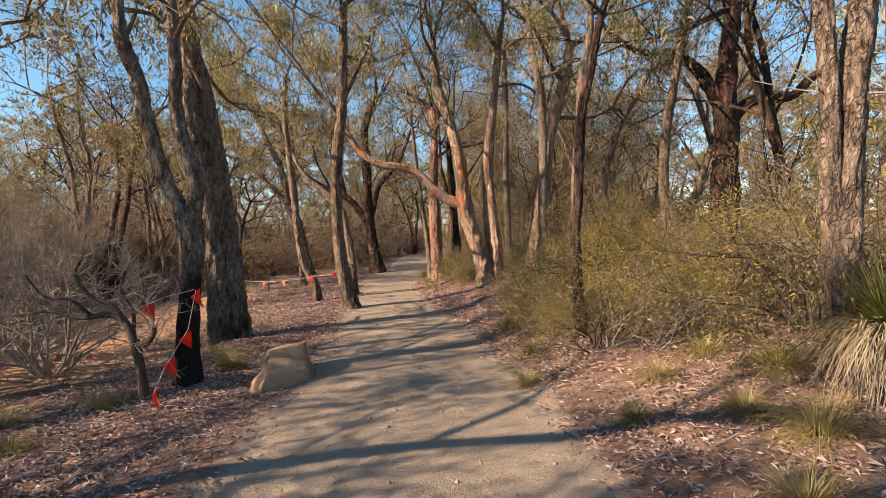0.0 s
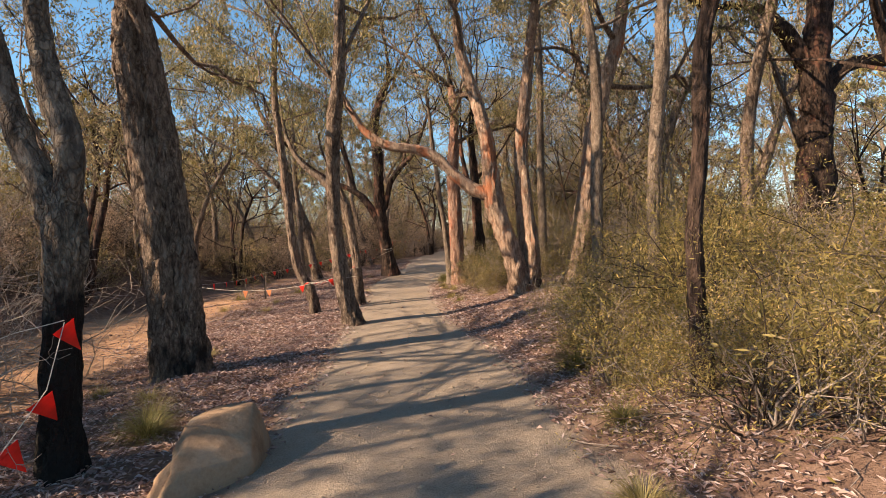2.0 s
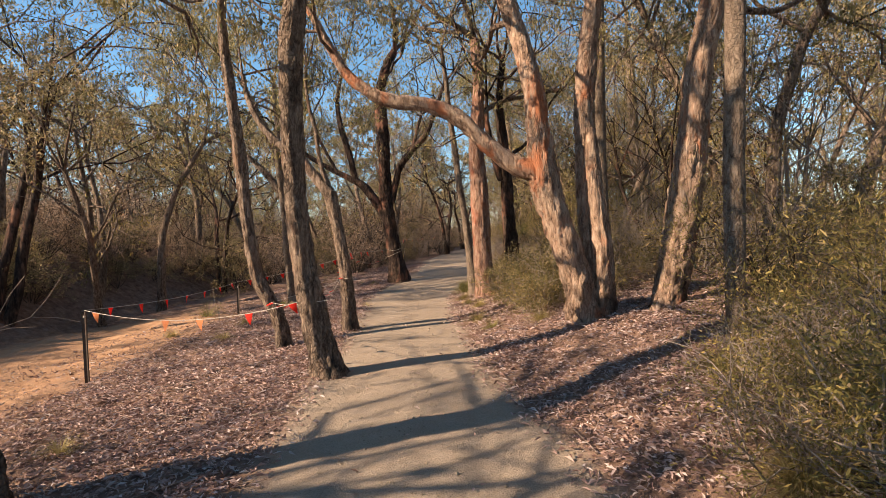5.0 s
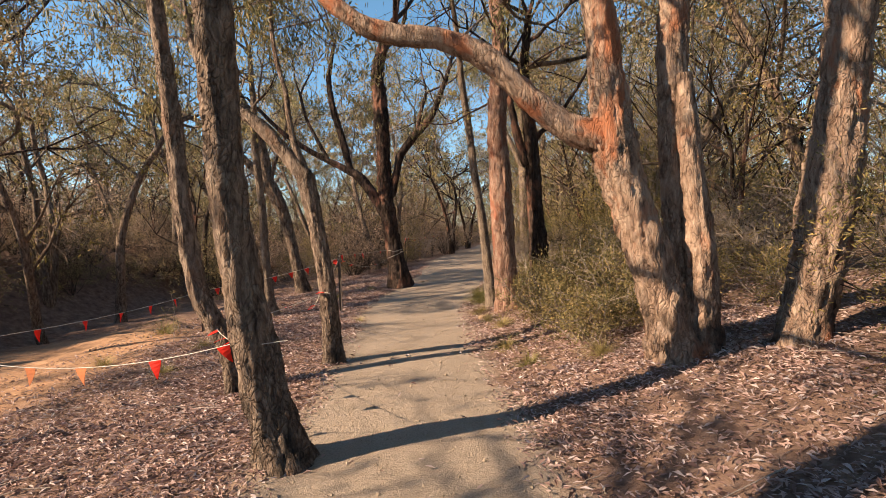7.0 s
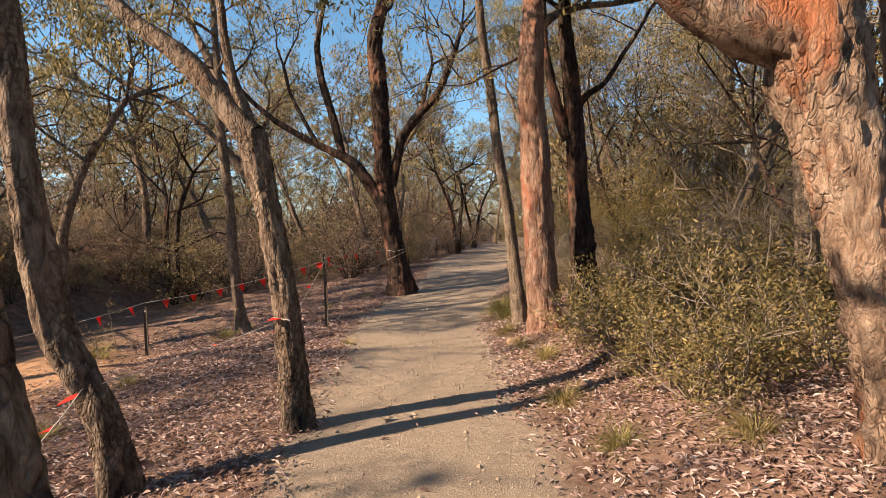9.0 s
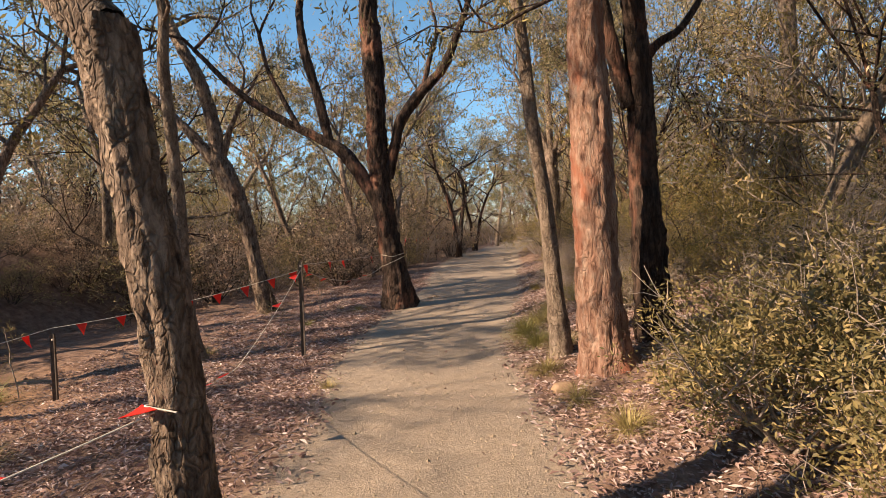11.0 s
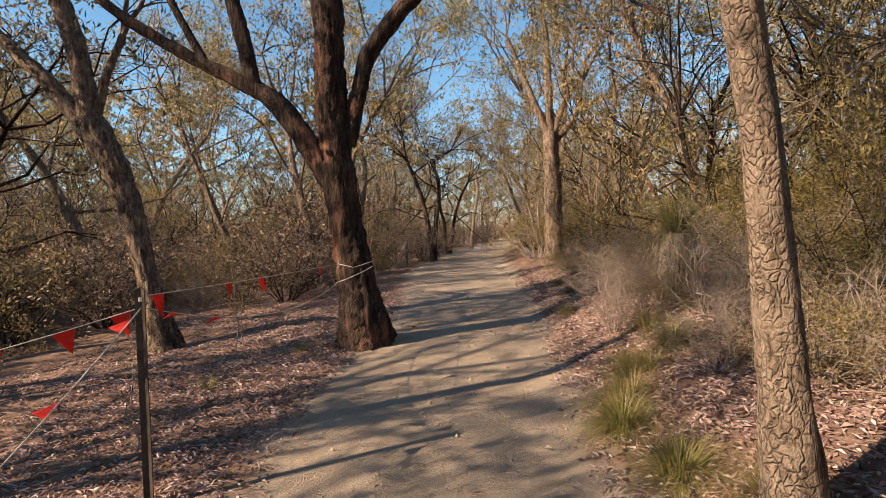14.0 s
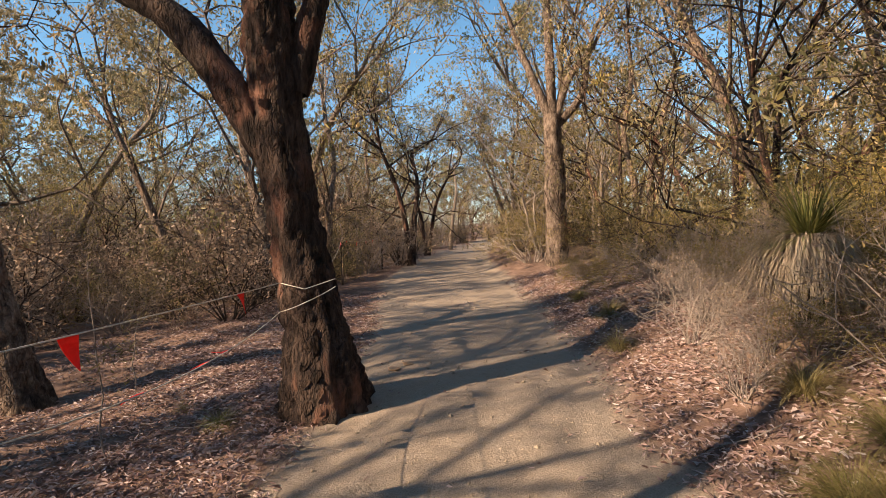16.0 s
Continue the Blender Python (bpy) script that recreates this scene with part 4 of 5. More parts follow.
scatter(SHRUBS[3:], 26, (-24, -8.5, 28, 48), 1.3, (0.8, 1.35), lambda x, y, u: u < -7.8)
scatter([SHRUBS[0], SHRUBS[1], SHRUBS[0], SHRUBS[2]], 15, (3.2, 6.4, 4.6, 8.4), 0.75, (0.62, 0.9), lambda x, y, u: u > 3.9 and x < 0.9 * y)
scatter([SHRUBS[1], SHRUBS[0], SHRUBS[2]], 26, (2.3, 8.5, 6.2, 11), 0.7, (0.4, 0.66), lambda x, y, u: u > 2.8 and x < 0.8 * y and not (y > 9.2 and u < 4.5))
scatter([SHRUBS[1], SHRUBS[1], SHRUBS[0], SHRUBS[2]], 18, (0.8, 3.8, 5.2, 9.2), 0.55, (0.32, 0.55), lambda x, y, u: 1.9 < u < 3.6)
scatter(SHRUBS[:3], 22, (1.2, 5.5, 11, 27), 1.1, (0.5, 0.85), lambda x, y, u: u > 3.6)
scatter(SHRUBS, 18, (5.5, 12, 11, 30), 1.3, (0.7, 1.0), lambda x, y, u: True)
scatter(SHRUBS[1:3], 22, (-0.6, 3.0, 20.5, 29), 0.6, (0.35, 0.6), lambda x, y, u: 2.3 < u < 4.2)
scatter(SHRUBS[:2], 16, (1.8, 6.0, 20.5, 30), 0.8, (0.6, 0.95), lambda x, y, u: u > 4.0)
scatter(SHRUBS[1:], 46, (-12, 16, 29, 62), 1.5, (0.6, 1.1), lambda x, y, u: abs(u) > 2.3)
scatter(SHRUBS[1:], 20, (-9, -3, 27.5, 36), 1.3, (0.5, 0.8), lambda x, y, u: u < -3.2)
scatter([SHRUBS[3], SHRUBS[4]], 14, (-12, -6, 24, 32), 1.3, (0.6, 0.9), lambda x, y, u: u < -6.6)
scatter([SHRUBS[2], SHRUBS[3], SHRUBS[4]], 34, (-9, 16, 35, 66), 1.2, (0.7, 1.1), lambda x, y, u: 1.9 < abs(u) < 6)
spots.clear()
for x, y, a, s in ((-5.3, 6.9, 0.3, 0.9), (-6.6, 8.2, 2.1, 1.15), (-5.6, 5.4, 4.0, 0.9), (-7.2, 6.8, 1.0, 1.1), (-9.0, 10.0, 1.0, 1.1), (4.6, 19.6, 2.0, 0.6), (2.4, 17.6, 0.5, 0.45), (2.2, 15.9, 1.5, 0.6), (3.1, 16.6, 3.5, 0.6), (1.5, 16.9, 0.9, 0.33), (2.6, 20.9, 5.0, 0.4), (1.9, 23.2, 2.7, 0.4)):
    put(DEAD, x, y, a, s)
for proto, x, y, a, s in ((1, 1.15, 6.9, 0, 0.6), (1, 1.5, 7.6, 1, 0.7), (1, 1.95, 6.7, 2, 0.55), (1, 1.35, 8.4, 3, 0.55), (0, 2.3, 8.2, 4, 0.42), (1, 1.7, 5.5, 5, 0.55), (1, 2.45, 5.4, 6, 0.45),
                          (2, 0.95, 20.6, 1, 0.4), (2, 1.5, 20.9, 2, 0.5), (2, 0.25, 19.4, 3, 0.3), (2, 0.65, 19.9, 5, 0.36), (2, 0.1, 21.2, 2, 0.3), (2, 0.55, 21.6, 4, 0.36), (2, 0.45, 22.4, 0.5, 0.36), (2, 1.1, 19.2, 2.5, 0.4), (1, 1.7, 19.6, 1.5, 0.5), (1, 1.35, 22.9, 3.3, 0.5), (2, 0.8, 18.4, 4.4, 0.33), (1, 1.9, 21.6, 3, 0.5), (2, 0.8, 22.8, 4, 0.45), (1, 2.3, 9.9, 5, 0.6)):
    put(SHRUBS[proto], x, y, a, s)
for x, y, a, s in ((0.55, 13.9, 0, 0.75), (0.4, 15.0, 2, 0.85), (1.0, 14.5, 4, 1.0), (0.75, 15.8, 1, 0.85), (1.5, 15.4, 3, 1.1), (1.45, 13.9, 2.4, 0.7), (1.9, 16.8, 5, 0.8), (0.6, 18.9, 2, 0.55)):
    put(GREEN_BUSH, x, y, a, s)
for p in (*TALL, SPARSE, SPARSE_B, LOW, LOW_DRY, FAR_A, FAR_B, *SHRUBS, DEAD, GREEN_BUSH):
    discard(p)


# ---- boulder ----
def rock_material():
    m, n, l, b = material("sandstone", 0.9)
    o = mapped(n, l, (1, 1, 1))
    f, g = noise_node(n, l, o, 30, 6, 0.7), noise_node(n, l, o, 3.5, 5, 0.6, 0.5)
    col = ramp(n, l, g, [(0.3, (0.22, 0.145, 0.095)), (0.55, (0.38, 0.27, 0.18)), (0.75, (0.33, 0.275, 0.22))])
    col = mix(n, l, 0.6, col, ramp(n, l, f, [(0.3, (0.6, 0.57, 0.54)), (0.7, (1, 1, 1))]), "MULTIPLY")
    l.new(col, b.inputs["Base Color"])
    bump(n, l, b, f, 0.5, 0.02)
    return m


ROCK = rock_material()


def boulder(name, x, y, size, turn, label, seed, lift=0.0, slope=0.0):
    """A block-shaped, worn stone, half sunk."""
    bm = bmesh.new()
    bmesh.ops.create_icosphere(bm, subdivisions=5 if size[0] > 0.2 else 3, radius=1.0)
    p = np.array([v.co[:] for v in bm.verts])
    q = np.sign(p) * np.abs(p) ** 0.62
    k = 1 + 0.16 * vnoise(*(q * 1.4 + seed).T, seed) + 0.09 * vnoise(*(q * 4 + seed).T, seed + 1) + 0.035 * vnoise(*(q * 13).T, seed + 2)
    k = k - 0.06 * np.abs(vnoise(*(q * 2.3 + 7).T, seed + 4)) - 0.05 * np.abs(vnoise(*(q * 6 + 3).T, seed + 5))
    q = q * k[:, None]
    cut = np.random.default_rng(seed)
    for _ in range(9):
        n = unit(cut.normal(0, 1, 3) + np.array([0, 0, 0.25]))
        q = q - n[None] * (np.maximum(0, q @ n - cut.uniform(0.62, 0.85)) * 0.88)[:, None]
    q[:, 2] *= 1 + slope * q[:, 1]
    for v, c in zip(bm.verts, q * np.array(size)):
        v.co = c
    me = bpy.data.meshes.new(name)
    bm.to_mesh(me)
    bm.free()
    me.polygons.foreach_set("use_smooth", np.ones(len(me.polygons), bool))
    ob = part_of(name, me, ROCK)
    ob.matrix_world = Matrix.Translation((x, y, float(land(x, y)) + lift)) @ Matrix.Rotation(turn, 4, "Z")
    return tagged(ob, label, "rock")


boulder("boulder", -1.80, 5.80, (0.27, 0.55, 0.43), -0.12, "long sloping tan sandstone boulder at the path edge", 3, 0.0, 0.38)
for i, (x, y, r) in enumerate(((-0.55, 16.67, 0.11), (0.15, 16.39, 0.08), (-0.07, 16.27, 0.05), (0.25, 16.07, 0.06), (-2.20, 23.22, 0.06), (-2.05, 23.37, 0.045), (0.57, 21.27, 0.06), (0.70, 21.52, 0.08))):
    boulder("stone", x, y, (r, r * 1.3, r * 0.6), i, "small tan stone half sunk in leaf litter", 20 + i)


# ---- posts and bunting ----
def post(x, y, height, label):
    """A steel picket of star section with a pointed top and notches."""
    zg = float(land(x, y))
    root = thing("steel_post", (x, y, zg), label, "post", "steel posts of the bunting fence")
    bm = bmesh.new()
    for k in range(3):
        a = math.radians(90 + 120 * k)
        d, s = Vector((math.cos(a), math.sin(a), 0)), Vector((-math.sin(a), math.cos(a), 0))
        pts = [d * 0.0 - s * 0.0035, d * 0.032 - s * 0.0025, d * 0.032 + s * 0.0025, d * 0.0 + s * 0.0035]
        lo = [bm.verts.new((p.x, p.y, -0.2)) for p in pts]
        hi = [bm.verts.new((p.x, p.y, height - (0.02 if i in (1, 2) else 0))) for i, p in enumerate(pts)]
        for i in range(4):
            bm.faces.new((lo[i], lo[(i + 1) % 4], hi[(i + 1) % 4], hi[i]))
        bm.faces.new(hi)
    me = bpy.data.meshes.new("picket")
    bm.normal_update()
    bm.to_mesh(me)
    bm.free()
    part_of("picket", me, STEEL, root)
    cap = bmesh.new()
    bmesh.ops.create_cone(cap, cap_ends=True, segments=10, radius1=0.016, radius2=0.016, depth=0.022, matrix=Matrix.Translation((0, 0, height - 0.07)))
    me2 = bpy.data.meshes.new("tie")
    cap.to_mesh(me2)
    cap.free()
    part_of("tie", me2, ROPE, root, "white cord tied round the post")
    return root


post(-5.14, 11.8, 0.88, "short dark steel post holding the bunting on sandy ground")
post(-5.78, 17.4, 0.72, "short dark steel post holding the bunting in leaf litter")
post(-3.45, 18.53, 1.23, "tall dark steel post with cord tied to its top")
post(-3.75, 32.0, 1.15, "distant dark steel post holding the bunting")
post(-2.95, 37.5, 1.15, "distant dark steel post holding the bunting")


def pennant(w, h, rng, thick=0.0012):
    """A hanging triangle of thin plastic, curled a little."""
    n = 5
    rows, faces = [], []
    curl, twist = rng.uniform(-0.25, 0.25), rng.uniform(-0.5, 0.5)
    for side in (-1, 1):
        for i in range(n + 1):
            t = i / n
            for s in (-0.5, 0.5):
                a = twist * t
                x, y = s * w * (1 - t * 0.97), curl * h * t * t + side * thick
                rows.append((x * math.cos(a), y + x * math.sin(a), -h * t))
    m = (n + 1) * 2
    for side in (0, 1):
        for i in range(n):
            a = side * m + i * 2
            f = (a, a + 1, a + 3, a + 2)
            faces.append(f if side else f[::-1])
    for i in range(n):
        for e in (0, 1):
            a = i * 2 + e
            f = (a, a + 2, a + 2 + m, a + m)
            faces.append(f if e == 0 else f[::-1])
    return np.array(rows), np.array(faces)


def bunting(points, flags, label, sag=0.0, w=0.105, h=0.13, faded=(), limp=()):
    """A cord through points, with pennants at shares of its length."""
    rng = np.random.default_rng(len(flags) * 13 + int(abs(points[0][1]) * 10))
    p0 = np.array(points[0], float)
    pts = []
    for a, b in zip(points[:-1], points[1:]):
        a, b = np.array(a, float), np.array(b, float)
        for t in np.linspace(0, 1, 14, endpoint=False):
            pts.append(a + (b - a) * t - np.array([0, 0, sag * min(1.0, np.linalg.norm(b - a) / 1.5) ** 2 * 4 * t * (1 - t)]))
    pts.append(np.array(points[-1], float))
    pts = np.array(pts)
    root = thing("bunting", p0, label, "bunting", "bunting beside the path")
    part_of("cord", clean_caps(raw_mesh("cord", *tube([(*(q - p0), 0.0032) for q in pts], 6, 0.1))), ROPE, root, "thin white cord")
    run = np.concatenate([[0], np.cumsum(np.linalg.norm(np.diff(pts, axis=0), axis=1))])
    for i, s in enumerate(flags):
        q = np.array([np.interp(s * run[-1], run, pts[:, k]) for k in range(3)])
        q2 = np.array([np.interp(min(1, s + 0.02) * run[-1], run, pts[:, k]) for k in range(3)])
        q1 = np.array([np.interp(max(0, s - 0.02) * run[-1], run, pts[:, k]) for k in range(3)])
        d = q2 - q1
        v, f = pennant(w, h, rng)
        old = i in faded
        ob = part_of("pennant", raw_mesh("pennant", v, f, smooth=False), FLAG_FADED if old else FLAG_RED, root, "sun-faded orange plastic pennant" if old else "red plastic pennant")
        ob.location = q - p0
        flat = rng.uniform(-0.25, 0.25) if i not in limp else 1.35
        ob.rotation_euler = (flat, max(-0.55, min(0.55, -math.asin(max(-1, min(1, d[2] / (np.linalg.norm(d) + 1e-9)))))), math.atan2(d[1], d[0]))
    return root


A1, B1, C1 = (-5.14, 11.8, 0.86), (-5.78, 17.4, 0.66), (-3.45, 18.53, 1.14)
bunting([A1, (-2.30, 11.25, 0.98)], [0.06, 0.4, 0.56, 0.78, 0.97], "bunting of faded orange pennants between a post and a tree", 0.16, faded=(0, 1, 2))
bunting([A1, B1], [0.1, 0.24, 0.38, 0.52, 0.66, 0.8, 0.93], "bunting of red pennants on cord between two short posts", 0.08)
bunting([B1, C1], [0.1, 0.24, 0.38, 0.5, 0.62, 0.74, 0.86, 0.96], "bunting of red pennants on cord up to a tall post", 0.06)
bunting([(-3.45, 18.53, 1.2), (-3.02, 22.1, 1.14), (-2.81, 21.98, 1.10), (-2.6, 22.1, 1.16)], [0.035, 0.23, 0.36, 0.71], "bunting of red pennants between a post and a dark tree", 0.01)
bunting([C1, (-3.02, 22.08, 0.92), (-2.81, 21.98, 1.0), (-2.6, 22.1, 1.1)], [0.08, 0.2, 0.46, 0.6, 0.66], "slack bunting with limp red pennants round a dark tree", 0.2, limp=(0, 1, 2, 3, 4), h=0.1)
bunting([(-1.93, 11.22, 1.0), (-2.2, 11.2, 0.97), (-3.3, 13.0, 0.75), (-2.45, 13.85, 0.98)], [0.3, 0.42, 0.62, 0.88], "bunting of limp red pennants strung from tree to tree", 0.03, limp=(0, 1, 2, 3), h=0.1)
bunting([(-2.37, 13.85, 0.98), (-2.49, 13.86, 1.0), (-3.55, 16.9, 0.35), C1], [0.02, 0.35, 0.52, 0.86, 0.97], "slack cord with limp red pennants tied to a tall post", 0.04, limp=(0, 1, 2, 3, 4), h=0.1)
bunting([(-2.8, 22.42, 1.15), (-3.75, 32.0, 1.32), (-2.95, 37.5, 1.35), (-1.9, 42.5, 1.4)], [0.4, 0.45, 0.5, 0.56, 0.62, 0.67, 0.72, 0.77, 0.82, 0.87, 0.92], "distant bunting of red pennants along the path edge", 0.12)
bunting([(-2.74, 5.62, 1.2), (-2.78, 5.5, 0.80), (-2.93, 5.3, 0.46), (-2.84, 4.9, 0.30)], [0.02, 0.38, 0.62, 0.98], "bunting of red pennants hanging from a burnt tree", 0.0, 0.16, 0.2)
bunting([(-3.32, 5.4, 1.02), (-3.05, 5.6, 1.14), (-2.8, 5.7, 1.2)], [0.25], "short bunting cord with one red pennant on a shrub", 0.03, 0.16, 0.2)


# ---- small dead tree by the path ----
def dead_sapling():
    base = np.array([-3.17, 5.35, float(land(-3.17, 5.35))])
    root = thing("dead_sapling", base, "small dark dead sapling with twisted bare branches", "sapling")
    stems = [
        ("trunk", [(-3.17, 5.35, 0.05, 0.05), (-3.21, 5.35, 0.45, 0.042), (-3.26, 5.35, 0.73, 0.046)]),
        ("limb", [(-3.26, 5.35, 0.70, 0.04), (-3.36, 5.36, 0.93, 0.033), (-3.55, 5.38, 0.99, 0.028), (-3.85, 5.42, 0.96, 0.022), (-4.2, 5.46, 1.03, 0.016), (-4.6, 5.5, 0.98, 0.011)]),
        ("limb", [(-3.24, 5.35, 0.67, 0.035), (-3.12, 5.33, 0.70, 0.03), (-3.05, 5.32, 0.78, 0.024), (-3.02, 5.3, 0.86, 0.02)]),
        ("limb", [(-3.34, 5.36, 0.88, 0.026), (-3.42, 5.3, 1.08, 0.021), (-3.66, 5.3, 1.2, 0.018), (-3.8, 5.32, 1.42, 0.013), (-3.72, 5.3, 1.6, 0.01)]),
        ("limb", [(-3.27, 5.35, 0.75, 0.022), (-3.29, 5.4, 1.0, 0.017), (-3.42, 5.43, 1.22, 0.014), (-3.38, 5.45, 1.44, 0.011)]),
        ("limb", [(-3.7, 5.4, 0.97, 0.018), (-3.9, 5.36, 1.15, 0.014), (-4.15, 5.34, 1.2, 0.011), (-4.3, 5.3, 1.42, 0.008)]),
    ]
    rng = np.random.default_rng(77)
    fine, tips = [], []
    for name, nd in stems:
        loc = [(a - base[0], b - base[1], c - base[2], r) for a, b, c, r in nd]
        part_of(name, clean_caps(raw_mesh(name, *tube(loc, 14, 0.04, 0.12, 5, name == "trunk"))), TWIG_DARK, root)
        if name == "limb":
            q = np.array(loc[-1][:3])
            d = unit(q - np.array(loc[-2][:3]))
            for k in range(5):
                sprout(q, d + rng.normal(0, 0.7, 3) + np.array([-0.3, 0, 0.1]), 0.007, 0.26, 2, rng, fine, tips)
                sprout(np.array(loc[-2][:3]), d + rng.normal(0, 0.9, 3), 0.006, 0.26, 2, rng, fine, tips)
    tagged(part_of("fine_branchwork", clean_caps(raw_mesh("fine_branchwork", *join_arrays([tube(t, 4, 0.2) for t, dp in fine]))), TWIG, root), kind="stuff")


dead_sapling()


# ---- grass trees, tussocks, saplings ----
def grass_tree(x, y, label, seed, scale=1.0, stem=0.55, skirt_len=0.62):
    rng = np.random.default_rng(seed)
    zg = float(land(x, y))
    root = thing("grass_tree", (x, y, zg), label, "grass tree", "grass trees on the bank")
    part_of("stem", clean_caps(raw_mesh("stem", *tube([(0, 0, -0.1, 0.12), (0, 0, stem * 0.5, 0.11), (0.01, 0, stem, 0.1)], 18, 0.05, 0.12, seed))), BARK_DARK, root)
    part_of("green_tuft", raw_mesh("green_tuft", *blades(520, 0.7 * scale, 1.75, rng, 0.006, 0.35, stem + 0.16, 0.09, 0.15), smooth=False), GRASSTREE, root, "spray of long thin green blades")
    n = 1500
    az = rng.uniform(0, 6.283, n)
    reach = (0.04 + 0.5 * rng.random(n) * (0.8 + 0.25 * np.sin(az * 3 + seed))) * scale
    ln = skirt_len * scale * rng.uniform(0.2, 1.2, n)
    side = np.stack([-np.sin(az), np.cos(az), np.zeros(n)], -1)
    rows = []
    for k in range(6):
        t = k / 5
        rad = 0.05 + reach * 1.3 * t ** 0.75
        q = np.stack([np.cos(az) * rad, np.sin(az) * rad, stem + 0.12 + 0.12 * math.sin(min(1.0, t * 2.2) * 1.57) - (ln + 0.2) * t ** 1.8], -1)
        q = q + rng.normal(0, 0.022, (n, 3)) * t
        wd = 0.0032 * (1.1 - 0.6 * t)
        rows += [q - side * wd, q + side * wd]
    i = np.arange(n)[:, None] * 12 + np.array([0, 2, 4, 6, 8])[None]
    part_of("dry_skirt", raw_mesh("dry_skirt", np.stack(rows, 1).reshape(-1, 3), np.stack([i, i + 1, i + 3, i + 2], -1).reshape(-1, 4), smooth=False), SKIRT, root, "hanging skirt of dry straw-coloured blades")
    return root


grass_tree(1.15, 21.95, "grass tree with green tuft and hanging dry straw skirt", 51, 0.87, 0.52, 0.55)
grass_tree(2.85, 3.4, "bright green grass tree with arching blades over dry skirt", 52, 0.95, 0.28, 0.4)
grass_tree(2.15, 20.3, "small grass tree with upright green blades on the bank", 53, 0.7, 0.06, 0.16)


def tussock(x, y, count, length, mat, label, seed, spread=1.1, width=0.004):
    rng = np.random.default_rng(seed)
    v, f = blades(int(count * 1.7), length * 0.9, spread * 1.12, rng, width * 0.6, 1.2, -0.02, length * 0.22)
    ob = part_of("tussock", raw_mesh("tussock", v, f, smooth=False), mat)
    ob.location = (x, y, float(land(x, y)))
    return tagged(ob, label, "grass", "grass tussocks beside the path")


GT, ST = "green-yellow grass tussock growing in leaf litter", "dry straw-coloured grass tussock growing in leaf litter"
for i, (x, y, n, ln, dry) in enumerate((
        (-2.75, 6.45, 420, 0.42, 0), (-2.95, 6.90, 260, 0.36, 1), (-3.30, 7.40, 200, 0.35, 1), (-3.50, 5.20, 260, 0.36, 1), (0.70, 16.42, 520, 0.6, 0), (0.40, 16.02, 420, 0.55, 1),
        (1.00, 15.97, 420, 0.55, 0), (-0.55, 18.37, 420, 0.48, 0), (-0.60, 17.27, 300, 0.34, 1), (-0.30, 17.97, 300, 0.4, 1), (-0.60, 19.07, 520, 0.5, 0), (-0.35, 19.57, 360, 0.45, 1),
        (0.30, 20.27, 420, 0.5, 0), (-0.05, 19.97, 300, 0.45, 1), (-4.10, 20.77, 160, 0.26, 0), (-3.50, 22.07, 180, 0.22, 0), (-3.95, 22.57, 120, 0.2, 1), (-5.15, 18.47, 220, 0.45, 0),
        (-5.05, 19.17, 160, 0.3, 1), (-6.45, 17.27, 140, 0.7, 0), (-4.85, 15.60, 180, 0.34, 1), (-4.60, 14.20, 140, 0.3, 1), (-5.90, 14.90, 160, 0.35, 1), (1.30, 3.80, 200, 0.26, 0),
        (1.15, 2.00, 520, 0.34, 0), (1.60, 2.40, 420, 0.4, 1), (2.10, 3.00, 480, 0.5, 1), (0.95, 7.60, 420, 0.4, 0), (1.15, 8.30, 420, 0.42, 1), (1.30, 6.80, 360, 0.42, 1), (0.95, 6.10, 220, 0.3, 0),
        (-0.50, 16.27, 220, 0.3, 1), (-0.35, 14.30, 240, 0.35, 1), (-0.30, 15.60, 220, 0.35, 1), (0.55, 13.20, 260, 0.35, 1), (-0.15, 13.40, 200, 0.3, 0), (0.05, 23.07, 220, 0.35, 1), (0.45, 24.27, 260, 0.4, 1),
        (0.70, 26.17, 260, 0.45, 0), (-3.70, 9.60, 140, 0.26, 1), (-4.20, 8.00, 180, 0.3, 1), (-3.60, 4.20, 260, 0.35, 0), (-4.30, 4.90, 260, 0.4, 1), (-2.60, 14.60, 120, 0.25, 1), (-2.75, 17.07, 110, 0.22, 1),
        (1.90, 9.20, 420, 0.5, 0), (1.50, 9.90, 320, 0.4, 1), (2.70, 11.40, 320, 0.45, 1), (0.70, 5.00, 260, 0.3, 1), (1.70, 4.35, 320, 0.34, 1), (2.30, 4.70, 380, 0.42, 1), (1.95, 3.50, 300, 0.36, 1), (2.60, 4.10, 380, 0.45, 0), (-0.15, 20.1, 520, 0.42, 0), (0.35, 21.0, 320, 0.36, 1))):
    tussock(x, y, n, ln, STRAW if dry else GRASS, ST if dry else GT, 300 + i, 1.0 + 0.25 * (i % 3))


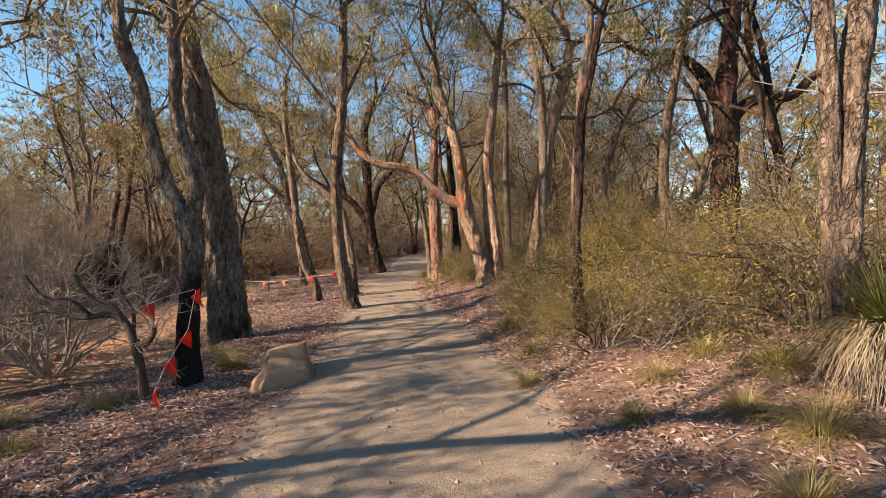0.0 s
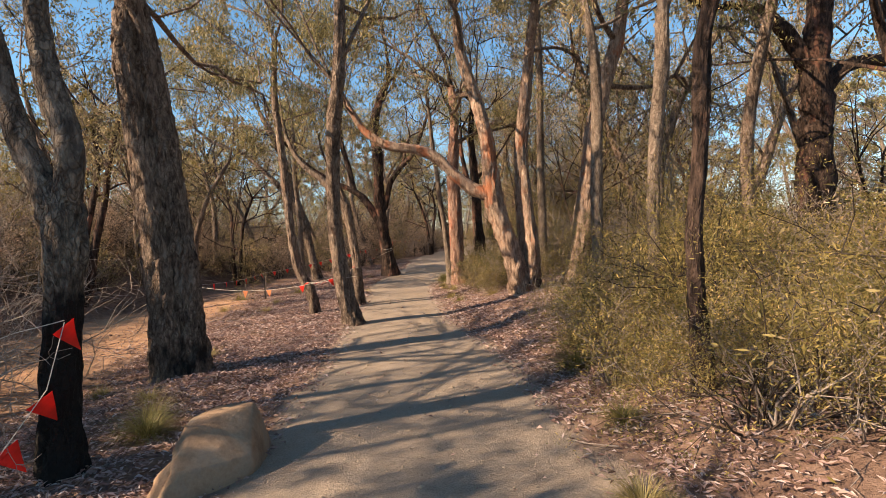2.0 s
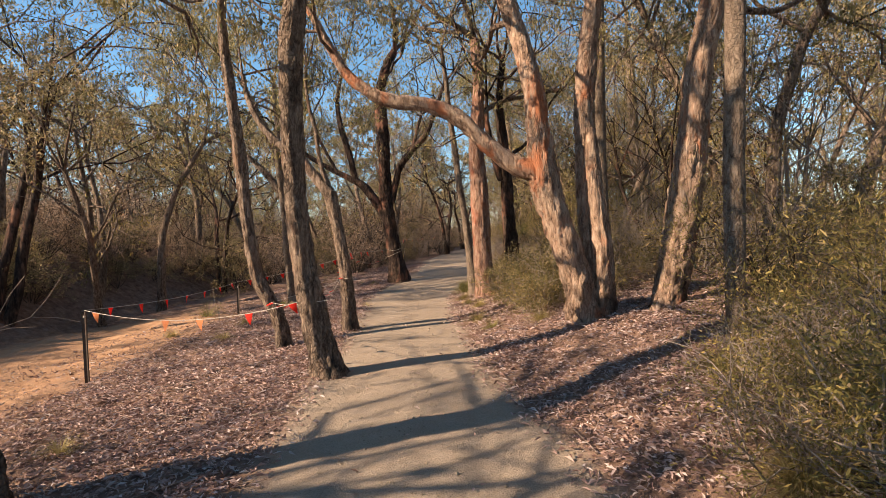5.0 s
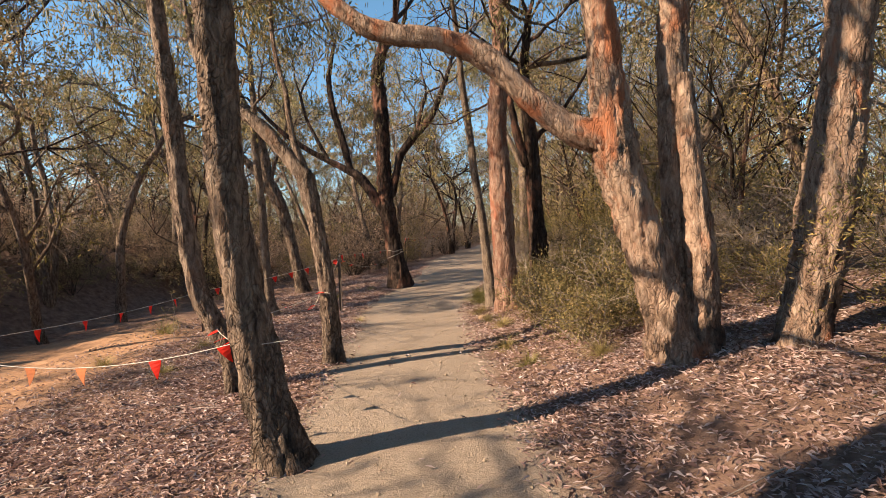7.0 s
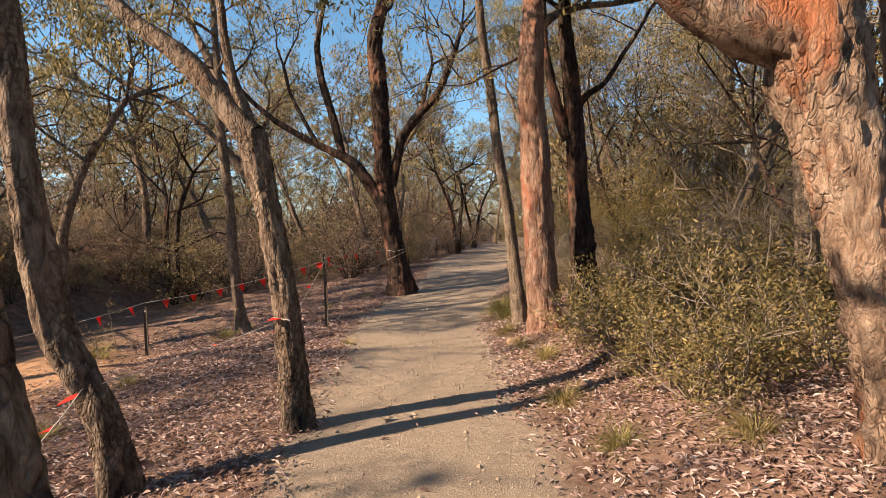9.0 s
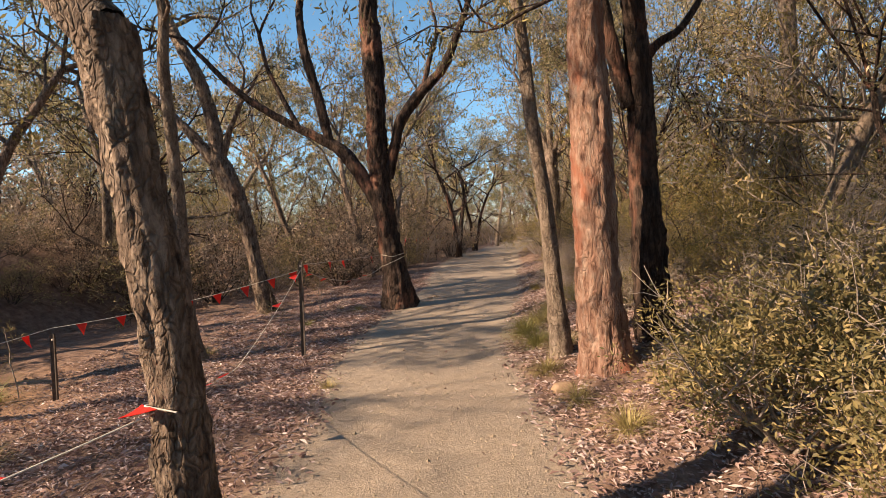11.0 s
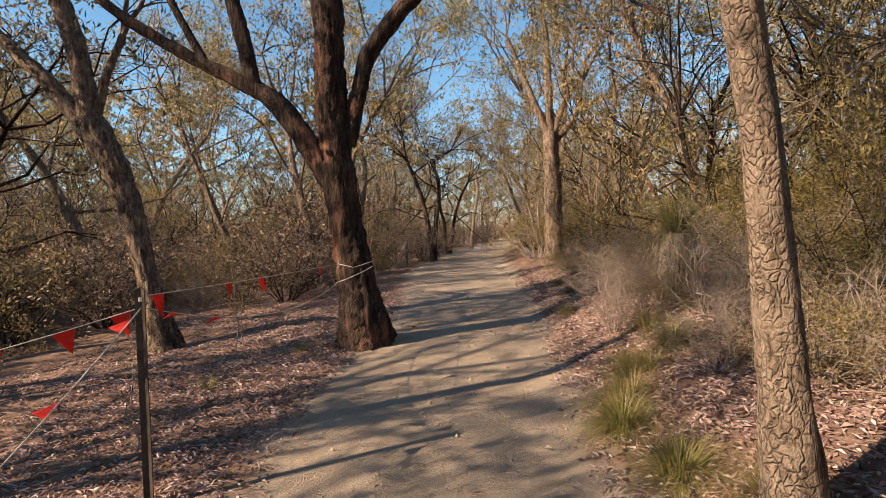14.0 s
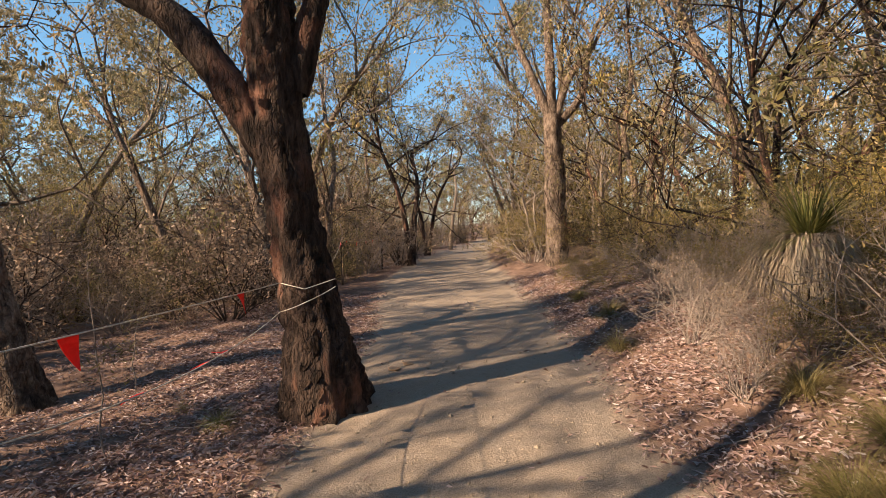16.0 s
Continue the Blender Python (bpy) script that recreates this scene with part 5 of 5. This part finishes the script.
def sapling(x, y, height, seed):
    rng = np.random.default_rng(seed)
    zg = float(land(x, y))
    root = thing("sapling", (x, y, zg), "thin green sapling with few leaves in leaf litter", "sapling", "saplings beside the path")
    nd, q = [(0, 0, -0.05, 0.007)], np.zeros(3)
    tips = []
    for i in range(6):
        q = q + np.array([*rng.normal(0, 0.02, 2), height / 6])
        nd.append((*q, 0.007 * (1 - i / 8)))
        if i > 1:
            tips.append((q.copy(), None))
    part_of("stem", clean_caps(raw_mesh("stem", *tube(nd, 6, 0.1))), TWIG, root)
    part_of("foliage", raw_mesh("foliage", *foliage(tips, 70, rng, 0.11, 0.07, 0.009, -0.4), smooth=False), LEAF_GREEN, root)


for i, (x, y, h) in enumerate(((-4.11, 21.67, 1.35), (-4.50, 22.87, 0.8), (-6.35, 17.57, 0.8), (-5.65, 16.17, 0.5), (-4.55, 20.27, 0.7), (-3.95, 19.27, 0.45))):
    sapling(x, y, h, 400 + i)


# ---- fallen leaves, twigs and grit ----
def leaf_litter():
    rng = np.random.default_rng(9)
    xs, ys = rng.uniform(-7.2, 5.5, 760000), rng.uniform(0.6, 30, 760000)
    u = path_u(xs, ys)
    hw = smooth_interp(ys, PY, PW)
    edge = np.clip((np.abs(u) - hw + 0.22) / 0.5, 0, 1)
    clump = np.clip(0.78 + 0.6 * vnoise(xs * 1.1, ys * 1.1, 0, 12) + 0.4 * vnoise(xs * 4, ys * 4, 0, 13), 0.34, 1)
    far = np.clip(1.25 - np.maximum(np.abs(u) - 3.0, 0) / 3.0, 0.12, 1) * np.where(u < -3.9, np.where(ys < 17, 0.2, 0.45), 1)
    keep = rng.random(len(xs)) < (edge * clump * far * np.where((np.abs(u) < 3.3) & (ys > 5) & (ys < 25), 1.0, 0.66) + 0.003)
    xs, ys = xs[keep], ys[keep]
    n = len(xs)
    L, W = rng.uniform(0.022, 0.078, n), rng.uniform(0.009, 0.02, n)
    a = rng.uniform(0, 6.283, n)
    d = np.stack([np.cos(a), np.sin(a), rng.normal(0, 0.28, n)], -1)
    d /= np.linalg.norm(d, axis=1)[:, None]
    s = np.cross(d, np.stack([rng.normal(0, 0.45, n), rng.normal(0, 0.45, n), np.ones(n)], -1))
    s /= np.linalg.norm(s, axis=1)[:, None]
    nor = np.cross(s, d)
    c = np.stack([xs, ys, land(xs, ys) + rng.uniform(0.004, 0.03, n)], -1)
    hump = (rng.uniform(-0.1, 0.32, n) * L)[:, None] * nor
    l, w = L[:, None] * 0.5, W[:, None] * 0.5
    v = np.stack([c - d * l, c + s * w + hump - d * l * 0.1, c + d * l, c - s * w + hump - d * l * 0.1], 1).reshape(-1, 3)
    i = np.arange(n)[:, None] * 4
    f = np.concatenate([i + np.array([[0, 1, 2]]), i + np.array([[0, 2, 3]])], 1).reshape(-1, 3)
    ob = part_of("leaf_litter", raw_mesh("leaf_litter", v, f, smooth=False), LITTER)
    tagged(ob, "thick litter of dry brown curled gum leaves", "leaf litter", kind="stuff")


leaf_litter()


def grit():
    rng = np.random.default_rng(10)
    n = 6000
    ys = rng.uniform(1, 26, n)
    xs = smooth_interp(ys, PY, PX) + rng.normal(0, 0.75, n)
    r = rng.uniform(0.003, 0.011, n) * np.where(rng.random(n) < 0.06, 1.9, 1)
    c = np.stack([xs, ys, land(xs, ys) + r * 0.25], -1)
    axes = np.array([[1, 0, 0], [-1, 0, 0], [0, 1, 0], [0, -1, 0], [0, 0, 0.7], [0, 0, -0.7]])
    v = (c[:, None] + axes[None] * r[:, None, None] * rng.uniform(0.6, 1.4, (n, 6, 1))).reshape(-1, 3)
    t = np.array([[0, 2, 4], [2, 1, 4], [1, 3, 4], [3, 0, 4], [2, 0, 5], [1, 2, 5], [3, 1, 5], [0, 3, 5]])
    f = (np.arange(n)[:, None, None] * 6 + t[None]).reshape(-1, 3)
    ob = part_of("path_grit", raw_mesh("path_grit", v, f, smooth=False), plain("grit", (0.27, 0.22, 0.165), 0.95, 0.5, 3))
    tagged(ob, "loose pale gravel scattered over the path", "gravel", kind="stuff")
    chunks = []
    for _ in range(420):
        y = rng.uniform(1, 28)
        u = rng.choice([-1, 1]) * rng.uniform(1.1, 4.5)
        x = float(smooth_interp(np.array(y), PY, PX)) + u
        a, L = rng.uniform(0, 6.283), rng.uniform(0.12, 0.6)
        pts = []
        for k in range(4):
            xx, yy = x + math.cos(a) * L * k / 3 + rng.normal(0, 0.015), y + math.sin(a) * L * k / 3 + rng.normal(0, 0.015)
            pts.append((xx, yy, float(land(xx, yy)) + 0.02 + rng.uniform(0, 0.02), 0.006 * (1 - k / 5) * rng.uniform(0.5, 1.3)))
        chunks.append(tube(pts, 5, 0.12))
    ob = part_of("fallen_twigs", clean_caps(raw_mesh("fallen_twigs", *join_arrays(chunks))), TWIG)
    tagged(ob, "thin grey fallen twigs lying among dead leaves", "twigs", kind="stuff")


grit()
